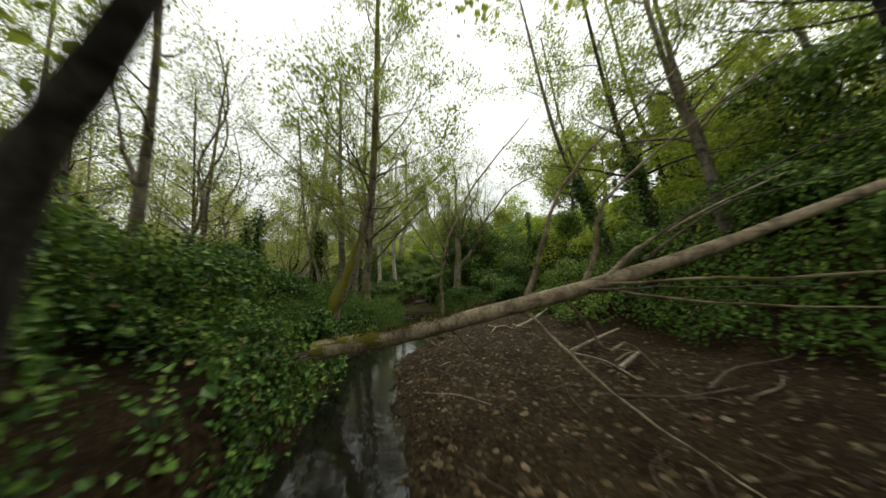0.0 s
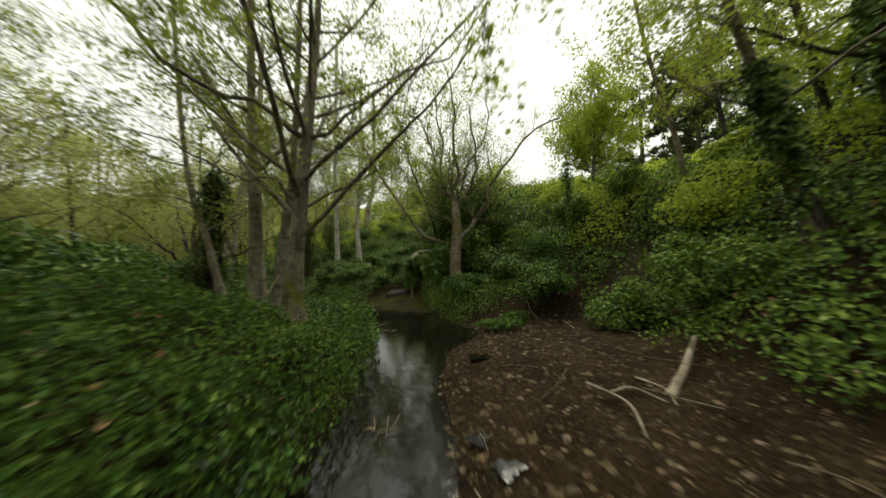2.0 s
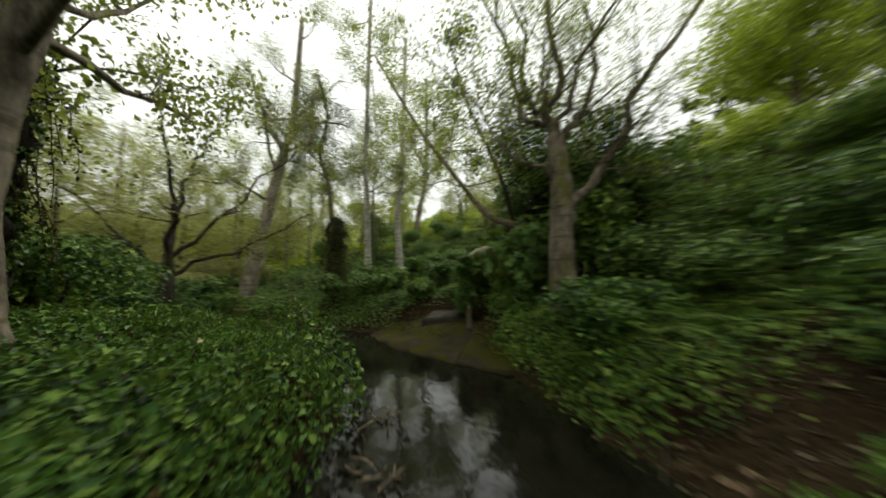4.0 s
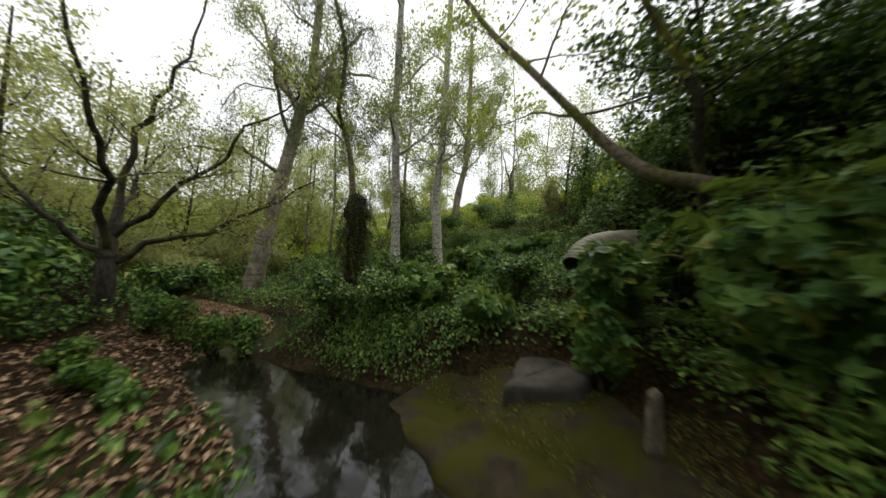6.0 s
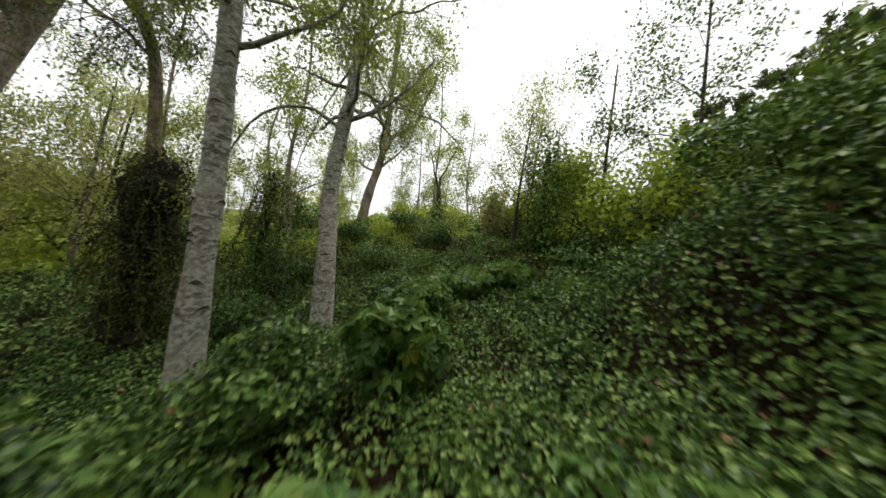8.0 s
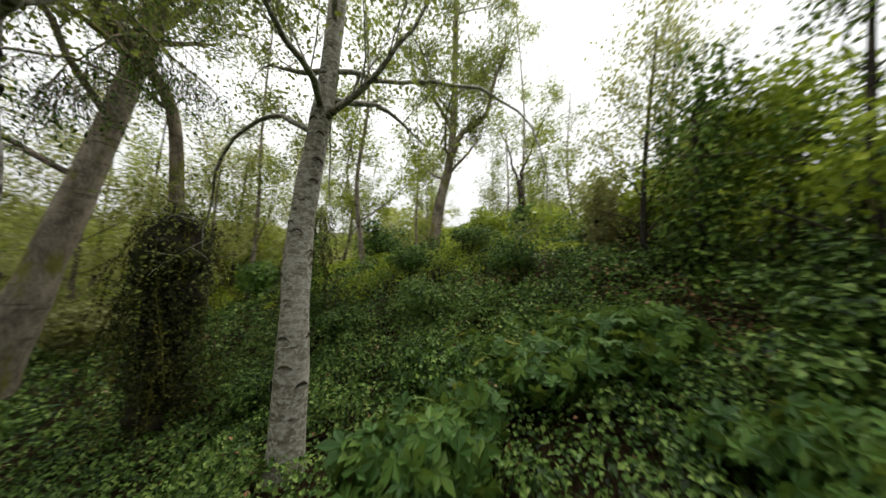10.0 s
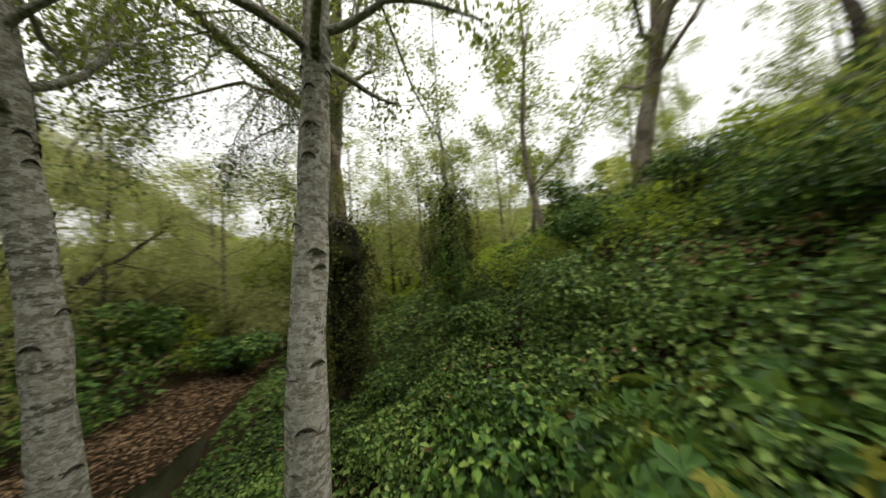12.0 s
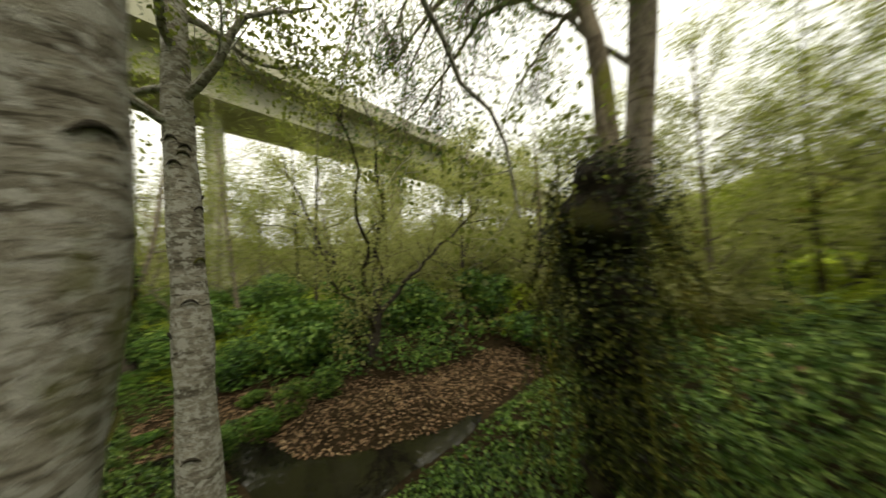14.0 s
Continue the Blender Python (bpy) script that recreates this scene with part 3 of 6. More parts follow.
def make_bush(name, seed, x, y, z, rx, ry, rz, material, label, leaves=1500, size=0.09, blobs=9, group="bushes", broad=False, stems=6, hang=0.0):
    """A bush: stems from the ground and leaves on the shells of several lumps."""
    rng = np.random.default_rng(seed)
    top = base_at(name, x, y, z, label, "bush", group)
    wood, leaf = Pile(), Pile()
    centre = np.array([x, y, z + rz * 0.55])
    c = unit(rng.normal(size=(blobs, 3))) * rng.uniform(0.25, 0.75, (blobs, 1)) * [rx, ry, rz * 0.6] + centre
    for k in range(stems):
        way = curve_through([(x + rng.normal(0, 0.1 * rx), y + rng.normal(0, 0.1 * ry), z - 0.05), (c[k % blobs] + [x, y, z]) / 2 + rng.normal(0, 0.08 * rx, 3), c[k % blobs]], 8)
        tube(wood, way, np.linspace(0.02, 0.006, 8) * (0.6 + rx), 5)
    wood.put("stem", BARK_DARK, top, "", True)
    which = rng.integers(0, blobs, leaves)
    d = unit(rng.normal(size=(leaves, 3)) + [0, 0, 0.35])
    r = rng.uniform(0.55, 1.05, leaves)[:, None] * rng.uniform(0.35, 0.6, blobs)[which][:, None]
    p = c[which] + d * r * [rx, ry, rz * 0.62]
    p[:, 2] = np.maximum(p[:, 2], z + 0.02)
    nrm = d + rng.normal(0, 0.5, (leaves, 3)) + [0, 0, 0.25]
    s = size * rng.uniform(0.6, 1.3, leaves)
    if broad:
        palmate(leaf, p, nrm, s, rng)
    else:
        leaf_blades(leaf, p, nrm, s, rng, 0.42, 0.14, True, 0.12, hang)
    leaf.put("foliage", material, top)
    return top


def ivy_column(name, seed, line, radius, label, leaves=2500, size=0.06, material=None, ragged=0.35, stem=0.06, category="ivy", mass=0.0):
    """A trunk or stump sheathed in hanging ivy."""
    rng = np.random.default_rng(seed)
    way = curve_through(line, 30)
    top = base_at(name, *way[0], label, category, "ivy-clad trunks")
    wood, leaf = Pile(), Pile()
    tube(wood, way[:24], np.full(24, stem) * np.linspace(1.2, 0.7, 24), 9, rng, 0.1)
    wood.put("trunk", BARK_DARK, top, "", True)
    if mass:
        # solid core whose near-black colour stands for stems and the shade between leaves
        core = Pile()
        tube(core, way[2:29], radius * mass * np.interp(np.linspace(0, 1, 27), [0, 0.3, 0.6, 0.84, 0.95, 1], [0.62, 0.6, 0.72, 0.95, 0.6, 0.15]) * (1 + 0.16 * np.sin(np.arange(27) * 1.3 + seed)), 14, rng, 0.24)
        core.put("vine_mass", VINES, top, "matted vine stems with the inner shade in their near-black colour", True)
        for _ in range(int(110 * radius)):
            u, a, long = rng.uniform(0.3, 0.97), rng.uniform(0, 2 * np.pi), rng.uniform(0.35, 1.3)
            at = way[int(u * 29)] + radius * rng.uniform(0.5, 0.95) * np.array([math.cos(a), math.sin(a), 0])
            hang_line = branch_line(rng, at, (0.35 * math.cos(a), 0.35 * math.sin(a), -1.0), min(long, at[2] - way[0][2]), 0.3, -0.6, 8)
            strand = Pile()
            tube(strand, hang_line, np.linspace(0.007, 0.003, 8), 4)
            m = int(70 * long)
            q = curve_through(hang_line, 40)[rng.integers(0, 40, m)] + rng.normal(0, 0.022, (m, 3))
            leaf_blades(strand, q, rng.normal(0, 1, (m, 3)), rng.uniform(0.02, 0.05, m), rng, 0.3, 0.12, True, 0.15, 1.0)
            strand.put("hanging_vine", MOSSLEAF if rng.random() < 0.6 else DARKIVY, top)
    i = rng.uniform(0, 29, leaves)
    k = np.minimum(i.astype(int), 28)
    c = way[k] + (way[k + 1] - way[k]) * (i - k)[:, None]
    a = rng.uniform(0, 2 * np.pi, leaves)
    lump = 0.3 + 1.1 * smooth_noise(np.cos(a) * 1.6 + seed, i * 0.3 + np.sin(a) * 1.6, 1.0, 2) ** 1.3
    prof = np.interp(i / 29, [0, 0.3, 0.6, 0.82, 0.93, 1], [0.5, 0.6, 0.8, 1.0, 0.85, 0.4])
    r = radius * lump * prof * rng.uniform(0.55, 1.05, leaves) ** 0.5
    out = np.stack([np.cos(a), np.sin(a), np.zeros(leaves)], -1)
    p = c + out * r[:, None] - np.stack([0 * a, 0 * a, np.abs(rng.normal(0, ragged * radius, leaves))], -1)
    leaf_blades(leaf, p, out + rng.normal(0, 0.45, (leaves, 3)) + [0, 0, 0.3], size * rng.uniform(0.6, 1.4, leaves), rng, 0.42, 0.14, True, 0.12, 0.5)
    leaf.put("foliage", material or IVY, top)
    return top


# ---- ground and water ----
def axis(parts):
    return np.unique(np.concatenate([np.linspace(a, b, n) for a, b, n in parts]).round(4))


gx = axis([(-420, -60, 13), (-60, -20, 21), (-20, -9, 24), (-9, 6, 96), (6, 14, 26), (14, 50, 25), (50, 420, 13)])
gy = axis([(-400, -40, 10), (-40, -3, 22), (-3, 22, 160), (22, 40, 40), (40, 80, 21), (80, 420, 12)])
GX, GY = np.meshgrid(gx, gy, indexing="ij")
GZ = ground_height(GX, GY)
nx, ny = GX.shape
gi = (np.arange(nx - 1)[:, None] * ny + np.arange(ny - 1)[None]).ravel()
ground = mesh_part("ground", np.stack([GX, GY, GZ], -1).reshape(-1, 3), [np.stack([gi, gi + ny, gi + ny + 1, gi + 1], -1)], GROUND, None, "", True)
tagged(ground, "brown silty creek bed rising to overgrown green banks", "ground", kind="structure")
cov = ground.data.attributes.new("cover", "FLOAT", "POINT")
cov.data.foreach_set("value", (cover_density(GX, GY) * 0.85 * step(9, 18, np.hypot(GX + 1, GY - 9))).ravel().astype(np.float32))

mud = ground.data.attributes.new("mud", "FLOAT", "POINT")
mud.data.foreach_set("value", step(1.25, 0.5, np.hypot((GX - 3.45) / 0.75, (GY - 8.7) / 0.6) + 0.5 * (smooth_noise(GX, GY, 0.3, 2) - 0.5)).ravel().astype(np.float32))
wx = np.linspace(-12.0, 3.0, 60)
wy = np.linspace(-6, 26, 120)
WX, WY = np.meshgrid(wx, wy, indexing="ij")
WE, WSIDE = creek_edge(WX, WY)
wi = (np.arange(59)[:, None] * 120 + np.arange(119)[None]).ravel()
corner = np.stack([wi, wi + 120, wi + 121, wi + 1], -1)
near = WE.ravel()[corner].min(1) < 0.15
water = mesh_part("water", np.stack([WX, WY, np.zeros_like(WX)], -1).reshape(-1, 3), [corner[near]], WATER, None, "", True)
tagged(water, "shallow dark slow creek water mirroring the pale sky", "water", kind="structure")


# ---- ground cover: leaves on the banks ----
SPINE = np.array([(0, 0), (-0.6, 3.6), (-0.6, 7.5), (-1.7, 10.5), (-1.6, 13.8), (-1.0, 15.3), (-1.7, 17), (-2.9, 17.2)])


def spine_distance(x, y):
    best = np.full(np.shape(x), 1e9)
    for (ax, ay), (bx, by) in zip(SPINE[:-1], SPINE[1:]):
        dx, dy = bx - ax, by - ay
        u = np.clip(((x - ax) * dx + (y - ay) * dy) / (dx * dx + dy * dy), 0, 1)
        best = np.minimum(best, np.hypot(x - ax - u * dx, y - ay - u * dy))
    return best


def region(x, y):
    """0 left bank, 1 right bank and hill, 2 the bank past the bend."""
    e, side = creek_edge(x, y)
    return np.where(side > 0, 0, np.where((y > 12) & (x < hill_start(y) + 1.0), 2, 1))


def scatter(rng, box, inner, outer, per_m2, lush=1.0):
    x0, x1, y0, y1 = box
    n = int((x1 - x0) * (y1 - y0) * per_m2 * 3.6)
    x, y = rng.uniform(x0, x1, n), rng.uniform(y0, y1, n)
    d = spine_distance(x, y)
    keep = (d >= inner) & (d < outer)
    x, y = x[keep], y[keep]
    keep = rng.random(len(x)) < cover_density(x, y) * lush * (np.where(y < 11, np.where((creek_edge(x, y)[1] > 0) & (y < 1.7), 0.9 * clumps(x, y), 0.62 + 0.38 * clumps(x, y)), 0.25 + 0.75 * clumps(x, y)) if inner < 6 else 0.8)
    x, y = x[keep], y[keep]
    gs = np.hypot(ground_height(x + 0.1, y) - ground_height(x - 0.1, y), ground_height(x, y + 0.1) - ground_height(x, y - 0.1)) / 0.2
    keep = rng.random(len(x)) < np.minimum(np.sqrt(1 + gs * gs), 3.0) / 3.0
    x, y = x[keep], y[keep]
    g, h = ground_height(x, y), cover_height(x, y)
    z = g + h * rng.random(len(x)) ** 0.5 + rng.normal(0, 0.02, len(x))
    q = 0.12
    top = lambda a, b: ground_height(a, b) + cover_height(a, b)  # noqa: E731
    sx, sy = (top(x + q, y) - top(x - q, y)) / (2 * q), (top(x, y + q) - top(x, y - q)) / (2 * q)
    nrm = unit(np.stack([-sx, -sy, np.ones_like(sx)], -1)) + rng.normal(0, 0.62, (len(x), 3))
    return np.stack([x, y, z], -1), nrm


rng = np.random.default_rng(5)
RINGS = [((-8, 4, -2, 23), 0.0, 1.5, 3300, 0.038, True), ((-9, 5, -2, 24), 1.5, 3.0, 2200, 0.042, True), ((-12, 9, -3, 28), 3.0, 6.5, 760, 0.062, True),
         ((-24, 22, -6, 42), 6.5, 14.0, 165, 0.12, True), ((-60, 45, -12, 75), 14.0, 40.0, 14, 0.34, True)]
COVER = [("bramble_cover", "dense green brambles and nettles covering the creek bank", BRAMBLE),
         ("hillside_cover", "mid-green ivy and brambles draped over the steep hillside", HEDGE),
         ("ivy_cover", "glossy green ivy carpet with scattered brambles on the slope", IVY),
         ("nettle_cover", "yellow-green nettles and young grass among the brambles", GRASSY),
         ("spring_cover", "vivid yellow-green creepers over the upper slope", BRIGHT),
         ("withered_cover", "brown withered vines and dead leaves among the ivy", DRY),
         ("scrub_cover", "dry grass and low scrub on the valley floor, paled further for haze", BRUSH)]
piles = [Pile() for _ in COVER]
for box, inner, outer, dens, size, simple in RINGS:
    p, nrm = scatter(rng, box, inner, outer, dens)
    x, y = p[:, 0], p[:, 1]
    which = region(x, y)
    fresh = smooth_noise(x, y, 1.9, 3) + 0.35 * smooth_noise(x, y, 0.4, 1) + rng.normal(0, 0.07, len(p))
    bright = (which == 1) & (x > hill_start(y) + 0.9) & (fresh + 0.5 * step(0.8, 3.5, x - hill_start(y)) > 1.0) | (which == 2) & (y > 18.8) & (fresh + 0.5 * step(19, 23, y) > 1.0) | (which == 0) & (y > 5.5) & (x < -4.2) & (fresh + 0.35 * step(-3, -6, x) > 1.02)
    meadow = (which == 0) & (fresh + 0.25 * step(5.5, 7.5, y) > 0.95)
    which = np.where(bright, 4, np.where(meadow | (fresh > 1.0), 3, which))
    dead = (which == 2) & (x > -2.4) & (y > 16.0) & (smooth_noise(x, y, 0.8, 9) + rng.normal(0, 0.12, len(p)) > 0.70 - 0.12 * step(-1.5, 0.5, x)) & (rng.random(len(p)) < 0.4 * step(1.0, 2.2, spine_distance(x, y))) | (rng.random(len(p)) < 0.012)
    which = np.where(dead & (np.hypot(x + 1, y - 9) < 16), 5, which)
    s = size * rng.uniform(0.55, 1.4, len(p)) * (1 + 0.1 * ((which == 0) & (y < 4.0)))
    # far left valley floor takes the haze-paled scrub colour
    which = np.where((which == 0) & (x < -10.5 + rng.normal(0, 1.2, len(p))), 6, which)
    for k in range(7):
        m = which == k
        leaf_blades(piles[k], p[m], nrm[m], s[m], rng, 0.32 if k == 3 else 0.42, 0.16, simple, 0.12)
for pile, (name, label, mat) in zip(piles, COVER):
    tagged(pile.put(name, mat), label, "undergrowth", kind="stuff")

# ---- fallen log over the creek ----
LOG = [(-1.06, 2.27, 0.58), (-0.75, 2.25, 0.63), (-0.4, 2.22, 0.68), (0.0, 2.17, 0.77), (0.55, 2.08, 0.9), (1.1, 2.04, 1.03), (1.9, 2.04, 1.24), (2.7, 2.08, 1.48), (3.6, 2.1, 1.76), (4.6, 2.1, 2.05), (5.4, 2.1, 2.25)]


def fallen_log():
    r = np.random.default_rng(12)
    top = base_at("fallen_log", -1.5, 2.3, 0.48, "fallen barkless trunk mossy at one end leaning across the creek", "fallen tree")
    body = Pile()
    line = curve_through(LOG, 40)
    tube(body, line, np.linspace(0.072, 0.034, 40) * (1 + 0.05 * np.sin(np.arange(40) * 1.9)), 14, r, 0.04)
    body.put("trunk", BARK_LOG, top, "", True)
    moss = Pile()
    tube(moss, line[:9] + [0, 0, 0.006], np.linspace(0.07, 0.062, 9) * (1 + 0.1 * np.sin(np.arange(9) * 2.3)), 14, r, 0.12)
    moss.put("moss_coat", MOSSY_END, top, "yellow-green moss", True)
    tuft = Pile()
    for u in (0.1, 0.13, 0.16, 0.19, 0.225, 0.25, 0.29, 0.32):
        q = line[int(u * 39)] + r.normal(0, 1, (260, 3)) * [0.05, 0.02, 0.012] + [0, -0.012, 0.064]
        leaf_blades(tuft, q, r.normal(0, 0.5, (260, 3)) + [0, 0, 1], r.uniform(0.012, 0.028, 260), r, 0.25, 0.1, True, 0.2)
    tuft.put("moss", MOSSLEAF, top, "yellow-green moss tufts")["kind"] = "stuff"
    spec = [([(0.0, 2.07, 0.8), (-0.02, 1.98, 1.1), (0.08, 1.96, 1.5), (0.35, 2.0, 1.95), (0.75, 2.0, 2.4)], 0.0165),
            ([(0.02, 2.12, 0.75), (0.15, 2.2, 0.6), (0.31, 2.31, 0.4)], 0.013),
            ([(0.6, 2.0, 0.92), (0.68, 1.97, 1.12), (0.76, 1.95, 1.33), (0.85, 1.92, 1.61), (0.97, 1.88, 1.83), (1.23, 1.8, 2.13), (1.9, 1.8, 2.7)], 0.026),
            ([(1.05, 1.95, 1.02), (1.11, 1.9, 1.23), (1.16, 1.86, 1.5), (1.23, 1.82, 1.67), (1.55, 1.75, 1.96), (2.6, 1.7, 2.7)], 0.026),
            ([(1.19, 1.93, 1.08), (1.34, 1.93, 1.2), (1.49, 1.95, 1.3), (1.9, 2.0, 1.5), (2.9, 2.1, 1.9)], 0.024),
            ([(1.0, 1.95, 1.02), (1.13, 1.8, 1.0), (1.3, 1.66, 1.01), (2.0, 1.4, 1.0)], 0.016),
            ([(1.1, 1.97, 1.04), (1.6, 1.6, 1.05), (2.4, 1.25, 1.06), (3.2, 1.0, 1.0)], 0.018),
            ([(1.1, 1.97, 1.04), (1.45, 1.9, 0.95), (2.3, 1.8, 0.85), (3.4, 1.5, 0.8)], 0.018),
            ([(0.6, 2.0, 0.9), (0.75, 1.7, 0.65), (0.95, 1.4, 0.42), (1.25, 1.0, 0.2)], 0.017),
            ([(1.3, 1.97, 1.1), (1.7, 1.75, 1.5), (2.5, 1.6, 1.9), (3.8, 1.5, 2.3)], 0.014),
            ([(1.5, 1.95, 1.2), (2.2, 2.0, 1.6), (3.0, 2.1, 1.8), (4.0, 2.2, 2.0)], 0.014),
            ([(0.85, 1.98, 0.98), (1.1, 2.1, 0.75), (1.3, 2.2, 0.5), (1.62, 2.38, 0.5), (1.84, 2.32, 0.25)], 0.018)]
    for points, r0 in spec:
        b = Pile()
        way = curve_through(points, 14)
        tube(b, way + [0, 0.1, 0] + r.normal(0, 0.006, way.shape), 0.8 * r0 * np.linspace(1, 0.35, 14), 6)
        b.put("branch", BARK_LOG if r0 > 0.016 else TWIG, top, "", True)


fallen_log()


def stick(name, points, r0, material, label, category="stick", group="driftwood on the gravel", sides=7):
    r = np.random.default_rng(int(abs(points[0][0] * 1000)) + 7)
    pile = Pile()
    way = curve_through(points, 12)
    tube(pile, way, r0 * np.linspace(1, 0.55, 12), sides, r, 0.06)
    ob = pile.put(name, material, None, "", True)
    return tagged(ob, label, category, group)


# ---- trees ----
def gz(x, y):
    return float(ground_height(np.array([x]), np.array([y]))[0])


make_tree("alder_tree", 3, [(-2.0, 7.05, 0.6), (-1.95, 7.15, 1.6), (-1.85, 7.3, 3.2), (-1.8, 7.6, 5.0), (-1.7, 7.8, 8.5)], 0.115, 0.02, BARK_GREY, CROWN,
          "slender grey-brown alder with bare reaching branches and fresh leaves",
          limbs=[(2.75, [(-1.3, 7.1, 3.0), (-0.3, 6.95, 3.6), (0.5, 6.8, 4.4)], 0.028), (2.8, [(-2.6, 6.8, 3.2), (-3.6, 6.3, 4.0), (-4.6, 5.8, 5.0)], 0.032), (2.1, [(-2.7, 7.0, 2.4), (-3.8, 6.8, 2.8)], 0.018)],
          auto=28, auto_from=0.26, limb_length=3.7, rise=0.8, twigs=9, leaves=17000, leaf_size=0.036, bend=0.16, reach_scale=0.36, level=2, spread=0.12)
make_tree("alder_tree", 8, [(0.46, 10.6, 0.3), (0.5, 10.75, 1.2), (0.58, 10.88, 2.0), (0.57, 10.98, 2.7)], 0.16, 0.11, BARK_GREY, CROWN,
          "forked alder on the waterside hummock with bare spreading limbs",
          limbs=[(1.75, [(1.0, 10.9, 2.0), (1.45, 11.0, 2.7), (1.85, 11.05, 3.5), (2.7, 11.2, 4.5), (3.7, 11.3, 5.3)], 0.075), (2.3, [(0.35, 11.0, 2.9), (0.0, 11.1, 3.7), (-0.5, 11.3, 5.4)], 0.055),
                 (2.5, [(0.9, 11.1, 3.1), (1.15, 11.2, 4.0), (1.2, 11.3, 5.6)], 0.06), (2.65, [(0.6, 11.0, 3.4), (0.5, 11.0, 4.5), (0.55, 11.1, 6.4)], 0.065),
                 (2.65, [(0.42, 11.2, 3.5), (0.2, 11.3, 4.7), (0.1, 11.5, 6.0)], 0.055), (2.0, [(0.1, 10.9, 2.4), (-0.5, 10.8, 3.0), (-1.2, 10.7, 4.0)], 0.028), (2.45, [(0.75, 10.9, 3.4), (1.3, 10.9, 4.4), (1.6, 10.9, 5.8)], 0.042)],
          auto=0, limb_length=2.9, rise=0.9, twigs=17, leaves=16000, leaf_size=0.034, level=2, spread=0.14)
make_tree("leaning_tree", 5, [(-1.5, 3.62, 0.45), (-1.42, 3.68, 0.85), (-1.3, 3.8, 1.2), (-1.12, 3.9, 1.9), (-0.95, 3.85, 3.0), (-0.9, 4.1, 6.5)], 0.092, 0.03, BARK_MOSS, CROWN,
          "leaning grey trunk with yellow-green moss on its bent foot", auto=15, auto_from=0.7, limb_length=2.4, rise=0.6, twigs=7, leaves=9000, leaf_size=0.04, level=2, spread=0.12, knots=8)
mossy = curve_through([(-1.5, 3.62, 0.45), (-1.42, 3.68, 0.85), (-1.3, 3.8, 1.2), (-1.12, 3.9, 1.9)], 26)[4:24]
pile, r = Pile(), np.random.default_rng(55)
tube(pile, mossy + [-0.022, -0.012, 0.012], np.interp(np.linspace(0, 1, 20), [0, 0.15, 0.5, 0.8, 1], [0.045, 0.085, 0.08, 0.066, 0.03]), 12, r, 0.1)
coat = pile.put("moss_coat", MOSSY_END, bpy.data.objects["leaning_tree"], "yellow-green moss", True)
# the trunk is real; its upper crown is added out of view to shade the bank
make_tree("bank_tree", 6, [(-1.2, 0.6, 0.5), (-0.96, 0.53, 1.3), (-0.86, 0.53, 1.53), (-0.7, 0.52, 1.8), (-0.3, 0.5, 2.6), (0.15, 0.5, 3.8), (0.1, 0.2, 5.6)], 0.062, 0.025, BARK_DARK, CROWN,
          "dark leaning trunk growing from the bramble bank", auto=14, auto_from=0.68, limb_length=3.4, rise=0.25, twigs=7, leaves=9000, level=1, leaf_size=0.07, foot=False, spread=0.3)
make_tree("bare_tree", 21, [(-2.95, 2.5, 0.8), (-2.9, 2.55, 2.0), (-2.8, 2.5, 3.4), (-2.75, 2.4, 5.5)], 0.07, 0.02, BARK_GREY, CROWN,
          "nearly bare grey tree on the flat above the creek", limbs=[(2.1, [(-3.05, 2.5, 2.4), (-3.1, 2.4, 3.2)], 0.03)], auto=7, limb_length=1.0, leaves=250, level=1, leaf_size=0.04)
for k, (x, y, s) in enumerate(((-3.6, 3.9, 0.035), (-4.3, 4.8, 0.04), (-5.2, 6.4, 0.05), (-4.6, 3.2, 0.03))):
    make_tree("bare_tree", 30 + k, [(x, y, gz(x, y) - 0.1), (x - 0.12, y, 1.5), (x + 0.22, y - 0.1, 2.2), (x + 0.05, y, 3.0), (x + 0.35, y + 0.1, 3.9), (x + 0.2, y, 5.0)], s, 0.01, BARK_GREY, CROWN,
              "thin bare sapling above the brambles", auto=18, auto_from=0.25, limb_length=2.4, rise=0.7, twigs=7, leaves=1300, level=1, leaf_size=0.04)
# pair and slanting tree on the flat
make_tree("grey_tree", 41, [(-2.65, 8.25, 0.6), (-2.6, 8.3, 1.6), (-2.45, 8.4, 3.2), (-2.3, 8.5, 7.5)], 0.1, 0.03, BARK_GUM, GUM, "pale grey trunk of a tall tree on the bank",
          auto=12, auto_from=0.45, limb_length=2.3, leaves=5500, level=1, leaf_size=0.05, twigs=7)
make_tree("grey_tree", 42, [(-3.1, 8.5, 0.6), (-3.1, 8.5, 2.0), (-3.2, 8.6, 4.0), (-3.2, 8.6, 8.0)], 0.13, 0.04, BARK_GUM, GUM, "thick pale grey trunk beside its twin on the bank",
          auto=12, auto_from=0.45, limb_length=2.3, leaves=5500, level=1, leaf_size=0.05, twigs=7)
make_tree("grey_tree", 43, [(-3.7, 8.7, 0.6), (-4.0, 8.8, 1.6), (-4.5, 9.0, 3.2), (-4.9, 9.2, 7.0)], 0.07, 0.03, BARK_GUM, GUM, "slanting pale tree on the bramble flat",
          auto=10, auto_from=0.4, limb_length=2.3, leaves=4500, level=1, leaf_size=0.05, twigs=7)
